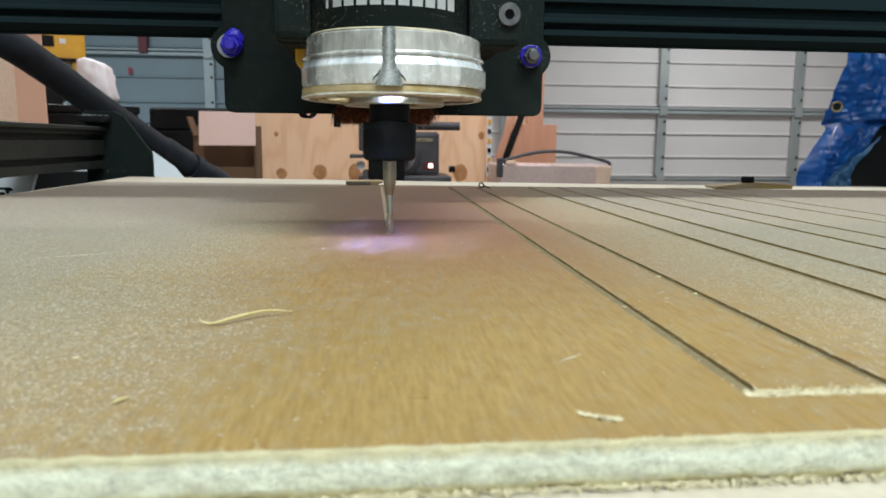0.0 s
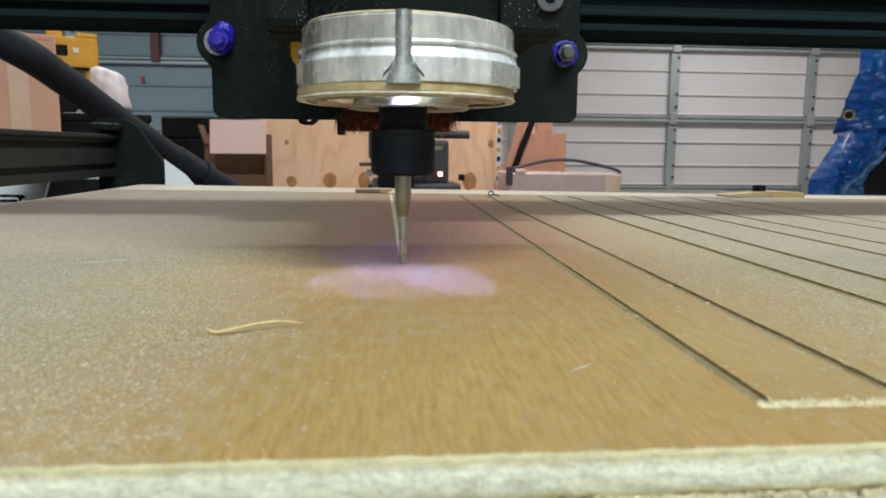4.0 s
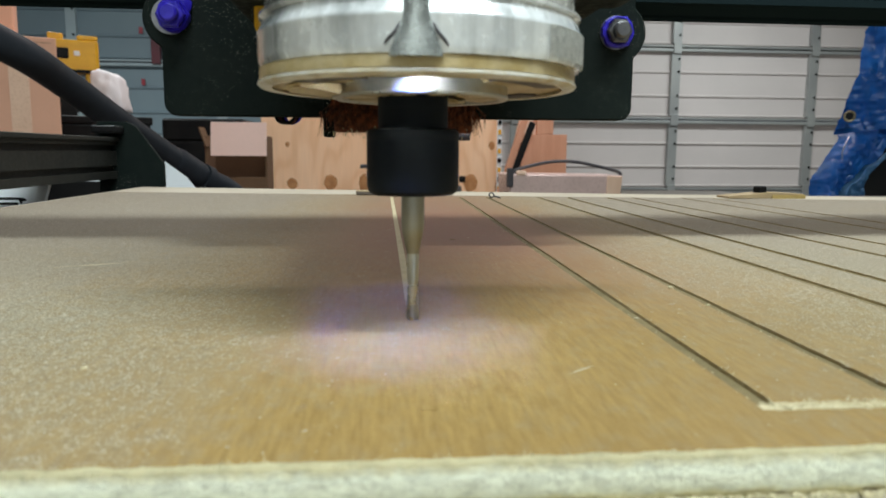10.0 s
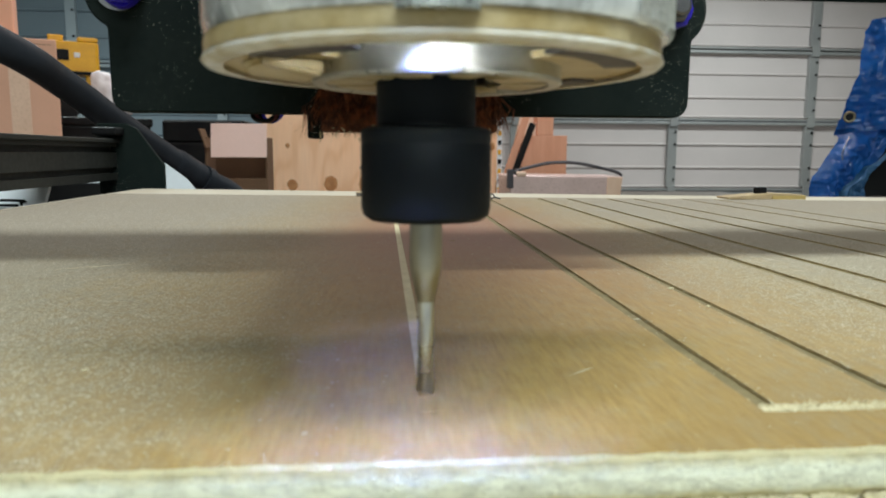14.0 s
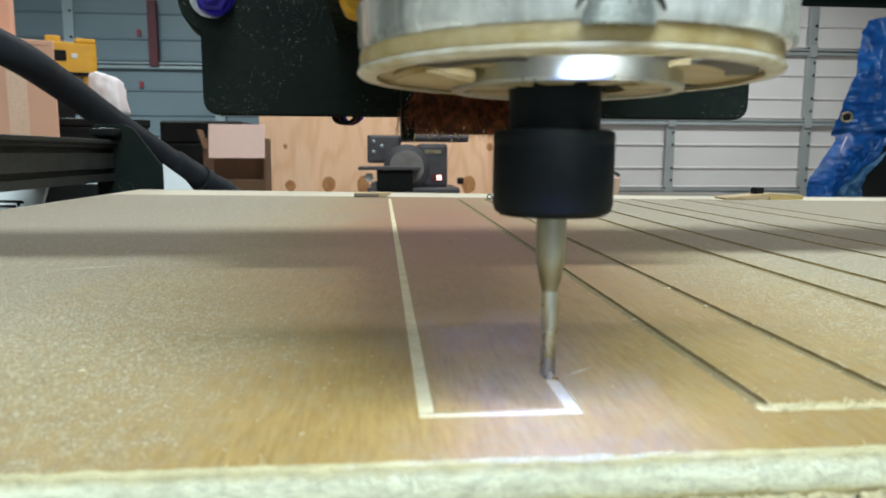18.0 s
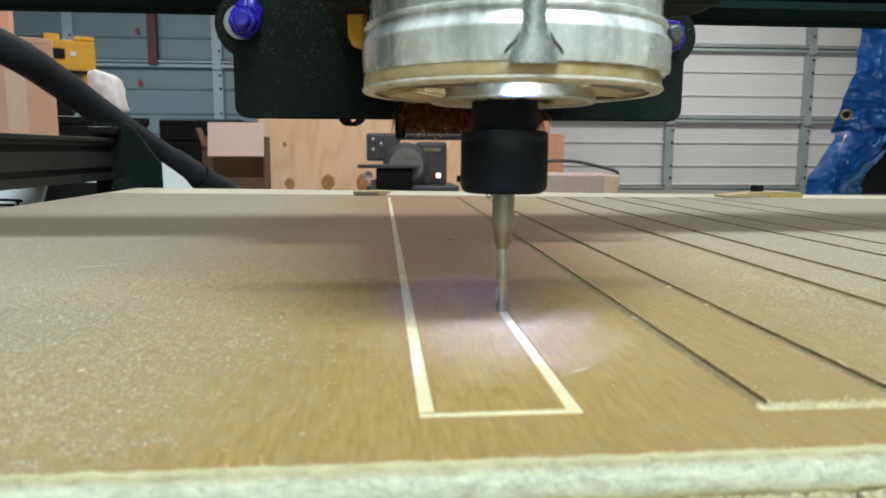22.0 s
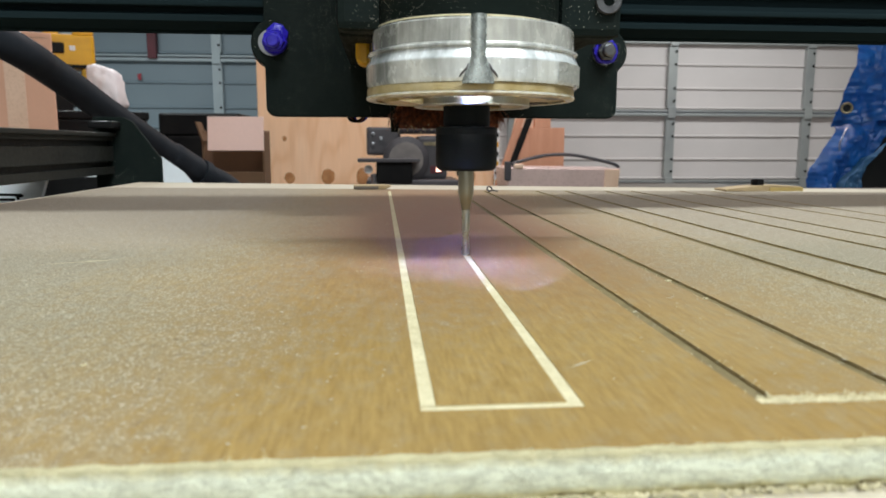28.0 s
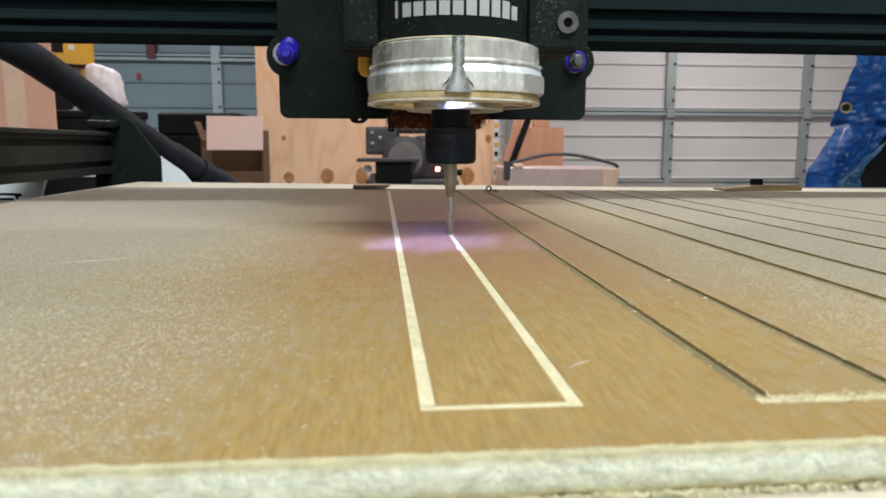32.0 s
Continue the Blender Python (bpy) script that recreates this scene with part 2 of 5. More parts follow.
SPOIL = worn("spoilboard", (0.58, 0.52, 0.41), (0.48, 0.42, 0.32), 9.0, 0.8, bump=0.2, grain=400.0, space="World")
BLACKPLATE = dusted("black_steel", (0.007, 0.0115, 0.0105), (0.70, 0.67, 0.56), 0.91, 0.6, 0.0, 2300.0, 0.006, 0.08)
BLACKALU = dusted("black_anodised", (0.0115, 0.0190, 0.0215), (0.3, 0.3, 0.28), 1.12, 0.8, 0.0, 2200.0, 0.0, 0.0)
RAILALU = worn("dusty_black_rail", (0.020, 0.0220, 0.0200), (0.034, 0.0350, 0.031), 20.0, 0.55, 0.2, 0.1, 300.0, spec=0.15)
RUBBER = worn("black_nut", (0.0095, 0.0125, 0.0165), (0.0125, 0.0165, 0.022), 60.0, 0.5, 0.0, 0.05, 500.0, spec=0.1)
BAFFLEBLACK = material("baffle_black", (0.0012, 0.0012, 0.0012), 0.9, 0.0, 0.0)
STEEL = worn("dull_steel", (0.38, 0.375, 0.335), (0.29, 0.285, 0.25), 60.0, 0.34, 1.0, 0.0, 200.0)
CARBIDE = worn("cutter_steel", (0.58, 0.60, 0.60), (0.48, 0.50, 0.50), 60.0, 0.30, 1.0, 0.0, 200.0)
ALU = material("lined_clear_plastic", (0.9, 0.93, 0.92), 0.2, 0.25)
bsdf(ALU).inputs["Coat Weight"].default_value = 0.8
bsdf(ALU).inputs["Coat Roughness"].default_value = 0.06
# reflection streaks and the dim upper drum are painted into the base colour
sheen_streak = noisy(ALU, coords(ALU, (1, 1, 0.07)), 88.0, 4.0, 0.62)
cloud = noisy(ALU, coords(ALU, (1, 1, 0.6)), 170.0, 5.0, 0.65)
painted_sheen = ramp(ALU, sheen_streak, (0.34, (0.36, 0.385, 0.395)), (0.45, (0.74, 0.775, 0.79)), (0.54, (0.93, 0.97, 0.99)), (0.64, (0.97, 1.0, 1.0)))
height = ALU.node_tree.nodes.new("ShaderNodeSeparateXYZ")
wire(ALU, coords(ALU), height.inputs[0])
painted_sheen = mixed(ALU, ramp(ALU, calc(ALU, "MULTIPLY", calc(ALU, "SUBTRACT", height.outputs[2], 0.060), 30.0), (0.46, grey(0.0)), (0.52, grey(0.9))), painted_sheen, mixed(ALU, 1.0, painted_sheen, (0.60, 0.56, 0.50), "MULTIPLY"))
wire(ALU, mixed(ALU, 0.35, painted_sheen, ramp(ALU, cloud, (0.36, grey(0.42)), (0.56, grey(1.0))), "MULTIPLY"), bsdf(ALU).inputs["Base Color"])
wire(ALU, ramp(ALU, cloud, (0.3, grey(0.12)), (0.7, grey(0.34))), bsdf(ALU).inputs["Roughness"])
relief(ALU, cloud, 0.06, 0.0006)
RIBMETAL = worn("polished_rib", (0.46, 0.50, 0.49), (0.72, 0.77, 0.76), 140.0, 0.26, 0.7, 0.03, 500.0)
DISCMETAL = worn("brushed_disc_metal", (0.62, 0.62, 0.58), (0.50, 0.49, 0.44), 90.0, 0.34, 0.75, 0.03, 500.0)
GLOWSTRIP = glow("lamp_strip", (0.90, 0.94, 1.0), 150.0)
CLEAR = material("cloudy_clear_plastic", (0.68, 0.60, 0.42), 0.25)
bsdf(CLEAR).inputs["Transmission Weight"].default_value = 0.45
wire(CLEAR, ramp(CLEAR, noisy(CLEAR, coords(CLEAR), 130.0, 4.0), (0.38, (0.72, 0.64, 0.46)), (0.6, (0.92, 0.90, 0.82))), bsdf(CLEAR).inputs["Base Color"])
DUSTYALU = worn("dust_caked_rim", (0.44, 0.33, 0.14), (0.64, 0.54, 0.33), 110.0, 0.38, 0.12, 0.2, 600.0)
GRIT = worn("rough_grit", (0.62, 0.63, 0.60), (0.80, 0.80, 0.76), 500.0, 0.6, 0.2, 0.9, 900.0)
BLUE = worn("blue_threadlock", (0.018, 0.010, 0.40), (0.04, 0.025, 0.55), 200.0, 0.35, 0.0, 0.4, 600.0)
DARKSTEEL = worn("dark_steel", (0.12, 0.12, 0.13), (0.20, 0.20, 0.21), 200.0, 0.4, 0.8, 0.1, 600.0)
ZINC = worn("zinc_bolt", (0.40, 0.41, 0.43), (0.26, 0.26, 0.30), 200.0, 0.35, 0.9, 0.1, 600.0)
YELLOW = worn("yellow_plastic", (0.80, 0.44, 0.012), (0.70, 0.37, 0.01), 20.0, 0.4, 0.0, 0.05, 300.0)
BRISTLE = worn("rust_bristle", (0.07, 0.020, 0.009), (0.34, 0.100, 0.036), 420.0, 0.7, 0.0, 0.2, 900.0, (0.42, 0.66))
CLAMPWOOD = worn("dull_clamp_wood", (0.46, 0.34, 0.19), (0.38, 0.27, 0.14), 60.0, 0.7, 0.0, 0.1, 300.0)
CLAMPEND = worn("sawn_wood_end", (0.50, 0.36, 0.12), (0.43, 0.30, 0.10), 60.0, 0.7, 0.0, 0.1, 300.0)
WHITEINK = material("white_print", (0.75, 0.76, 0.76), 0.5)
LED = glow("led_lens", (0.175, 0.265, 1.0), 2200.0)
LEDDIM = glow("led_side_lens", (0.20, 0.27, 1.0), 480.0)
DOORWHITE = worn("white_door_steel", (0.61, 0.54, 0.525), (0.55, 0.49, 0.475), 1.6, 0.5, 0.0, 0.05, 60.0, mottle=0.10)
DOORSTRUT = worn("door_strut", (0.36, 0.36, 0.35), (0.28, 0.28, 0.28), 3.0, 0.45, 0.3, 0.05, 80.0, mottle=0.10)
# the left door's dim bluish light is put into these two colours
DOORSHADED = worn("shaded_door_steel", (0.172, 0.226, 0.262), (0.135, 0.18, 0.214), 1.4, 0.55, 0.0, 0.05, 60.0, mottle=0.10)
STRUTSHADED = worn("shaded_door_strut", (0.33, 0.39, 0.42), (0.26, 0.31, 0.34), 2.0, 0.5, 0.0, 0.05, 60.0, mottle=0.10)
PINE = pine()
KNOT = worn("pine_knot", (0.42, 0.19, 0.065), (0.56, 0.29, 0.12), 50.0, 0.6, 0.0, 0.1, 200.0)
CARD = worn("cardboard", (0.76, 0.42, 0.29), (0.68, 0.37, 0.25), 6.0, 0.8, 0.0, 0.1, 150.0, mottle=0.10)
CARDPALE = worn("pale_cardboard", (0.88, 0.645, 0.58), (0.82, 0.60, 0.53), 6.0, 0.8, 0.0, 0.1, 150.0, mottle=0.10)
CARDDARK = worn("inside_cardboard", (0.17, 0.10, 0.055), (0.13, 0.075, 0.04), 6.0, 0.9, 0.0, 0.1, 150.0)
TAPE = worn("packing_tape", (0.82, 0.56, 0.41), (0.76, 0.50, 0.36), 20.0, 0.3, 0.0, 0.05, 200.0, mottle=0.10)
BLACKPLASTIC = worn("black_plastic", (0.006, 0.006, 0.007), (0.013, 0.013, 0.013), 12.0, 0.5, 0.0, 0.1, 200.0, spec=0.12)
HOSE = worn("black_hose", (0.016, 0.0185, 0.0235), (0.028, 0.032, 0.040), 14.0, 0.55, 0.0, 0.12, 200.0, spec=0.12)
WHITEBAG = worn("white_bag", (0.80, 0.78, 0.80), (0.70, 0.67, 0.70), 14.0, 0.6, 0.0, 0.3, 120.0, mottle=0.10)
PAPER = worn("white_paper", (0.80, 0.84, 0.88), (0.72, 0.76, 0.80), 10.0, 0.8, 0.0, 0.05, 120.0, mottle=0.10)
TARP = worn("blue_tarp", (0.008, 0.080, 0.33), (0.016, 0.14, 0.46), 26.0, 0.34, 0.0, 0.3, 60.0, mottle=0.10)
TARPPALE = worn("worn_blue_tarp", (0.10, 0.24, 0.40), (0.03, 0.13, 0.32), 30.0, 0.5, 0.0, 0.5, 90.0)
BRASS = worn("dull_brass", (0.32, 0.27, 0.17), (0.2, 0.17, 0.11), 100.0, 0.4, 0.8, 0.1, 300.0)
SANDER = worn("dark_grey_casting", (0.045, 0.043, 0.05), (0.075, 0.07, 0.078), 15.0, 0.5, 0.1, 0.15, 200.0, mottle=0.10)
SANDERLIGHT = worn("sanding_disc", (0.24, 0.22, 0.21), (0.17, 0.155, 0.15), 30.0, 0.6, 0.0, 0.2, 300.0)
REDWOOD = worn("reddish_wood", (0.70, 0.36, 0.23), (0.62, 0.30, 0.18), 9.0, 0.65, 0.0, 0.1, 120.0, stretch=(4, 4, 0.6), mottle=0.10)
PALEWOOD = worn("pale_offcut", (0.80, 0.60, 0.46), (0.72, 0.50, 0.36), 9.0, 0.65, 0.0, 0.1, 120.0, stretch=(4, 4, 0.6), mottle=0.10)
SMOKE = worn("smoky_plastic", (0.64, 0.49, 0.46), (0.56, 0.43, 0.40), 12.0, 0.3, 0.0, 0.05, 120.0, mottle=0.10)
MAROON = worn("maroon_strap", (0.10, 0.012, 0.022), (0.07, 0.01, 0.016), 12.0, 0.6, 0.0, 0.05, 120.0)
RED = material("red_paint", (0.26, 0.02, 0.035), 0.5)
LAMPRED = glow("lit_switch", (1.0, 0.55, 0.45), 2.5)
WALL = worn("painted_plaster", (0.52, 0.50, 0.47), (0.46, 0.44, 0.41), 2.0, 0.85, 0.0, 0.1, 90.0)
CEIL = worn("white_ceiling", (0.72, 0.71, 0.68), (0.66, 0.65, 0.62), 2.0, 0.9, 0.0, 0.1, 90.0)
CONCRETE = worn("concrete_floor", (0.30, 0.29, 0.27), (0.22, 0.21, 0.20), 3.0, 0.8, 0.0, 0.2, 60.0)
BENCH = worn("bench_wood", (0.17, 0.14, 0.115), (0.13, 0.105, 0.085), 5.0, 0.7, 0.0, 0.15, 120.0)

# ---- shapes ----


def bm_box(lo, hi, bevel=0.0, bm=None):
    bm = bm or bmesh.new()
    r = bmesh.ops.create_cube(bm, size=1.0)
    size = [b - a for a, b in zip(lo, hi)]
    mid = [(a + b) / 2 for a, b in zip(lo, hi)]
    bmesh.ops.transform(bm, matrix=Matrix.LocRotScale(mid, None, size), verts=r["verts"])
    if bevel:
        edges = list({e for v in r["verts"] for e in v.link_edges})
        bmesh.ops.bevel(bm, geom=edges, offset=bevel, segments=2, affect="EDGES", profile=0.6)
    return bm


def bm_lathe(profile, seg=48, bm=None, closed=True):
    """Turn (radius, z) pairs about the z axis; radius 0 closes an end."""
    bm = bm or bmesh.new()
    rings = []
    for r, z in profile:
        if r <= 1e-7:
            rings.append([bm.verts.new((0, 0, z))])
        else:
            rings.append([bm.verts.new((r * math.cos(2 * math.pi * i / seg), r * math.sin(2 * math.pi * i / seg), z)) for i in range(seg)])
    for a, b in zip(rings, rings[1:]):
        for i in range(seg):
            j = (i + 1) % seg
            if len(a) == 1 and len(b) == 1:
                continue
            if len(a) == 1:
                bm.faces.new((a[0], b[j], b[i]))
            elif len(b) == 1:
                bm.faces.new((a[i], a[j], b[0]))
            else:
                bm.faces.new((a[i], a[j], b[j], b[i]))
    return bm


def bm_tube(points, radius, seg=12, bm=None, cap=True):
    bm = bm or bmesh.new()
    pts = [Vector(p) for p in points]
    rings = []
    for i, p in enumerate(pts):
        d = (pts[min(i + 1, len(pts) - 1)] - pts[max(i - 1, 0)]).normalized()
        side = d.cross(Vector((0, 0, 1)))
        if side.length < 1e-4:
            side = Vector((1, 0, 0))
        side.normalize()
        up = side.cross(d)
        r = radius[i] if isinstance(radius, (list, tuple)) else radius
        rings.append([bm.verts.new(p + r * (math.cos(2 * math.pi * k / seg) * side + math.sin(2 * math.pi * k / seg) * up)) for k in range(seg)])
    for a, b in zip(rings, rings[1:]):
        for k in range(seg):
            j = (k + 1) % seg
            bm.faces.new((a[k], a[j], b[j], b[k]))
    if cap:
        bm.faces.new(rings[0][::-1])
        bm.faces.new(rings[-1])
    return bm


def bm_prism(outline, y0, y1, bevel=0.0):
    """An outline in x and z, pushed along y."""
    bm = bmesh.new()
    a = [bm.verts.new((x, y0, z)) for x, z in outline]
    b = [bm.verts.new((x, y1, z)) for x, z in outline]
    bm.faces.new(a)
    bm.faces.new(b[::-1])
    for i in range(len(a)):
        j = (i + 1) % len(a)
        bm.faces.new((a[j], a[i], b[i], b[j]))
    bmesh.ops.recalc_face_normals(bm, faces=bm.faces)
    if bevel:
        bmesh.ops.bevel(bm, geom=list(bm.edges), offset=bevel, segments=1, affect="EDGES")
    return bm


def smooth_path(points, n=8):
    """Points on a smooth curve through the given ones."""
    pts = [Vector(p) for p in points]
    out = []
    for i in range(len(pts) - 1):
        a, b, c, d = pts[max(i - 1, 0)], pts[i], pts[i + 1], pts[min(i + 2, len(pts) - 1)]
        for k in range(n):
            s = k / n
            out.append(0.5 * ((2 * b) + (c - a) * s + (2 * a - 5 * b + 4 * c - d) * s * s + (3 * b - a - 3 * c + d) * s ** 3))
    out.append(pts[-1])
    return out


def moved(bm, m):
    bmesh.ops.transform(bm, matrix=m, verts=bm.verts)
    return bm


def part(name, bm, mat, parent=None, label="", smooth=False):
    me = bpy.data.meshes.new(name)
    bmesh.ops.recalc_face_normals(bm, faces=bm.faces)
    bm.to_mesh(me)
    bm.free()
    for one in mat if isinstance(mat, (list, tuple)) else (mat,):
        me.materials.append(one)
    if smooth:
        me.shade_smooth()
        me.set_sharp_from_angle(angle=radians(35))
    ob = new(name, me)
    ob.parent = parent
    if label:
        ob["label"] = label
    return ob


def thing(name, at, label, category, group="", kind=""):
    ob = new(name)
    ob.location = at
    ob.empty_display_size = 0.05
    return tagged(ob, label, category, group, kind)

# ---- the garage ----


def slab(name, lo, hi, mat, label, category):
    ob = part(name, bm_box(lo, hi), mat)
    return tagged(ob, label, category, "", "structure")


slab("floor", (-4.2, -2.6, -0.1), (4.8, 5.5, 0.0), CONCRETE, "grey concrete garage floor with stains", "floor")
slab("ceiling", (-4.2, -2.6, 2.5), (4.8, 5.5, 2.6), CEIL, "white painted garage ceiling", "ceiling")
slab("wall_west", (-4.3, -2.6, 0.0), (-4.2, 5.5, 2.5), WALL, "pale painted garage side wall", "wall")
slab("wall_east", (4.8, -2.6, 0.0), (4.9, 5.5, 2.5), WALL, "pale painted garage side wall", "wall")
# unseen wall, made white so the metal collar reflects something bright
slab("wall_south", (-4.2, -2.7, 0.0), (4.8, -2.6, 2.5), CEIL, "unseen wall behind the camera, white to brighten reflections", "wall")
# the wall with two door openings: pier, outer piers and lintel
wall_north = slab("wall_north", (-0.30, 5.2, 0.0), (0.55, 5.42, 2.5), WALL, "painted wall pier between two garage doors", "wall")
for lo, hi in (((-4.2, 5.2, 0.0), (-3.6, 5.42, 2.5)), ((4.45, 5.2, 0.0), (4.8, 5.42, 2.5)),
               ((-3.6, 5.2, 2.25), (-0.30, 5.42, 2.5)), ((0.55, 5.2, 2.25), (4.45, 5.42, 2.5))):
    part("wall_piece", bm_box(lo, hi), WALL, wall_north)


def garage_door(name, x0, x1, joints, stiles, skin, strut, label):
    """A sectional door seen from inside: ribbed panels between joints, upright stiles, a rail at each joint and bolts."""
    door = thing(name, (0, 5.2, 0), label, "garage door", "", "structure")
    for z0, z1 in zip(joints, joints[1:]):
        bm = bmesh.new()
        h = z1 - z0
        prof = [(0.05, z0 + 0.004)]
        for f in (0.06, 0.335, 0.665, 0.94):
            z = z0 + f * h
            prof += [(0.05, z - 0.010), (0.036, z - 0.004), (0.036, z + 0.004), (0.05, z + 0.010)]
        prof.append((0.05, z1 - 0.004))
        rows = [[bm.verts.new((x, y, z)) for x in (x0, x1)] for y, z in prof]
        back = [[bm.verts.new((x, 0.09, z)) for x in (x0, x1)] for z in (z0 + 0.004, z1 - 0.004)]
        for a, b in zip(rows, rows[1:]):
            bm.faces.new((a[0], a[1], b[1], b[0]))
        bm.faces.new((back[1][0], back[1][1], back[0][1], back[0][0]))
        bm.faces.new((rows[0][1], rows[0][0], back[0][0], back[0][1]))
        bm.faces.new((rows[-1][0], rows[-1][1], back[1][1], back[1][0]))
        section = part("panel", bm, skin, door)
        for x in stiles:
            st = part("stile", bm_box((x - 0.035, 0.012, z0 + 0.03), (x + 0.035, 0.052, z1 - 0.03), 0.004), strut, section)
        for x in stiles:
            for f in (0.16, 0.335, 0.665, 0.84):
                bm = bm_lathe([(0, -0.006), (0.008, -0.006), (0.009, 0.0), (0.009, 0.002)], 8)
                part("bolt", moved(bm, pose(x + 0.018, 0.008, z0 + f * h, -90)), BLACKPLASTIC, section)
    for z in joints[1:-1]:
        rail = part("rail", bm_box((x0, 0.004, z - 0.030), (x1, 0.05, z - 0.008), 0.004), strut, door)
        part("lip", bm_box((x0, 0.0, z + 0.002), (x1, 0.05, z + 0.016), 0.003), strut, door)
        for x in stiles:
            part("hinge", bm_box((x - 0.03, -0.006, z - 0.045), (x + 0.03, 0.004, z + 0.04), 0.003), strut, door)
    return door


garage_door("garage_door_1", 0.55, 4.45, (0.02, 0.623, 1.156, 1.689, 2.25), (0.98, 2.20, 3.29, 4.2), DOORWHITE, DOORSTRUT,
            "white ribbed steel sectional garage door with grey struts")
left_door = garage_door("garage_door_2", -3.6, -0.30, (0.02, 0.46, 0.99, 1.515, 2.05, 2.25), (-3.2, -2.17, -1.16), DOORSHADED, STRUTSHADED,
            "ribbed steel sectional garage door, its bluish shade put in the colour")
part("strap", bm_box((-1.625, -0.02, 1.50), (-1.565, 0.03, 1.95), 0.004), MAROON, left_door, "dark maroon hanging strap")
for z in (1.378, 1.735):
    part("marker", bm_box((-1.715, 0.026, z - 0.022), (-1.69, 0.034, z + 0.022), 0.002), RED, left_door, "small red mark")

# ---- benches ----


def bench(name, x0, x1, y0, y1, top, label):
    ob = thing(name, ((x0 + x1) / 2, (y0 + y1) / 2, 0), label, "workbench")
    w, d = (x1 - x0) / 2, (y1 - y0) / 2
    part("benchtop", bm_box((-w, -d, top - 0.04), (w, d, top), 0.003), BENCH, ob)
    for sx in (-1, 1):
        for sy in (-1, 1):
            x, y = sx * (w - 0.06), sy * (d - 0.06)
            part("leg", bm_box((x - 0.04, y - 0.04, 0), (x + 0.04, y + 0.04, top - 0.04), 0.003), BENCH, ob)
    return ob


bench("machine_bench", -0.62, 0.85, 0.02, 1.10, BT - 0.024, "plain wooden bench under the milling machine")
BACK = 0.74
bench("storage_bench", -1.25, 1.45, 1.32, 2.95, BACK, "long wooden bench crowded with boxes and tools")

# ---- spoilboard, rails and frame of the machine ----
RISE = 0.020             # slope given to the bed, fitted to the camera's view


def view_scale(y):
    """How far a place of the level plan is scaled about the eye to keep the view."""
    return 1.12 * 0.044 / (0.044 + RISE * y)


def along_view(x, y, z=BT):
    """A place of the level plan, moved along its sight line onto the sloping bed."""
    eye = Vector(EYE)
    return eye + (Vector((x, y, z)) - eye) * view_scale(y)


def settle_to_view(ob, keep_below=-1.0):
    """Move all points of a part along their sight lines onto the bed, keeping the camera's view."""
    for v in ob.data.vertices:
        p = ob.parent.location + v.co if ob.parent else v.co.copy()
        if p.z > keep_below:
            q = along_view(p.x, p.y, p.z)
            v.co = q - ob.parent.location if ob.parent else q


ZS = BT - 0.0071         # top of the spoilboard
ZR = BT - 0.005          # level from which the rail is set up


def plate_between(name, corners, z0, z1, mat, parent, label=""):
    bm = bmesh.new()
    a = [bm.verts.new((x, y, z0)) for x, y in corners]
    b = [bm.verts.new((x, y, z1)) for x, y in corners]
    bm.faces.new(a[::-1])
    bm.faces.new(b)
    for i in range(len(a)):
        j = (i + 1) % len(a)
        bm.faces.new((a[i], a[j], b[j], b[i]))
    return part(name, bm, mat, parent, label)


spoilboard = thing("spoilboard", (0, 0, BT - 0.024), "pale cream fibre spoilboard under the brown sheet", "board")
plate_between("top_board", ((-0.333, 0.03), (0.80, 0.03), (0.80, 0.766), (0.289, 0.855), (-0.333, 0.996)), 0.008, ZS - BT + 0.024, SPOIL, spoilboard)
plate_between("base_board", ((-0.330, 0.034), (0.797, 0.034), (0.797, 0.762), (0.287, 0.850), (-0.330, 0.990)), 0.0, 0.008, BENCH, spoilboard, "darker backing board")
for ob in spoilboard.children:
    settle_to_view(ob, BT - 0.0235)

frame_left = thing("side_rail", (-0.305, 0, ZR), "dusty black aluminium slide rail along the machine's side", "rail")


def rail_profile(h0, h1, w):
    """A slotted extrusion's outline, across x and z."""
    m = (h0 + h1) / 2
    s = 0.003
    q = (h1 - h0) / 4
    right = [(w, h0), (w, m - q - s), (w - 0.006, m - q - s), (w - 0.006, m - q + s), (w, m - q + s), (w, m + q - s), (w - 0.006, m + q - s), (w - 0.006, m + q + s), (w, m + q + s), (w, h1)]
    return right + [(-x, z) for x, z in reversed(right)]


part("extrusion", bm_prism(rail_profile(0.0175, 0.0615, 0.012), -0.05, 0.80), RAILALU, frame_left)
part("lip", bm_box((0.010, -0.05, 0.0575), (0.0165, 0.80, 0.0620), 0.001), RAILALU, frame_left)
part("foot", bm_box((-0.02, -0.05, -0.019), (0.012, -0.01, 0.0175), 0.001), BLACKPLATE, frame_left)
end_plate = part("end_plate", bm_prism([(-0.008, -0.02), (0.062, -0.02), (0.062, 0.034), (0.034, 0.074), (0.024, 0.079), (-0.008, 0.079)], 0.800, 0.806, 0.0008), BLACKPLATE, frame_left, "black steel end plate with a sloping edge")
part("screw", moved(bm_lathe([(0, 0.006), (0.0045, 0.006), (0.005, 0.0), (0, 0)], 10), pose(0.012, 0.79, 0.0665)), ZINC, frame_left)
part("bracket", bm_box((-0.004, 0.775, 0.066), (0.022, 0.80, 0.074), 0.002), BLACKPLASTIC, frame_left)

# ---- the sheet being cut ----
FRONT, GD = 0.0934, 0.0024
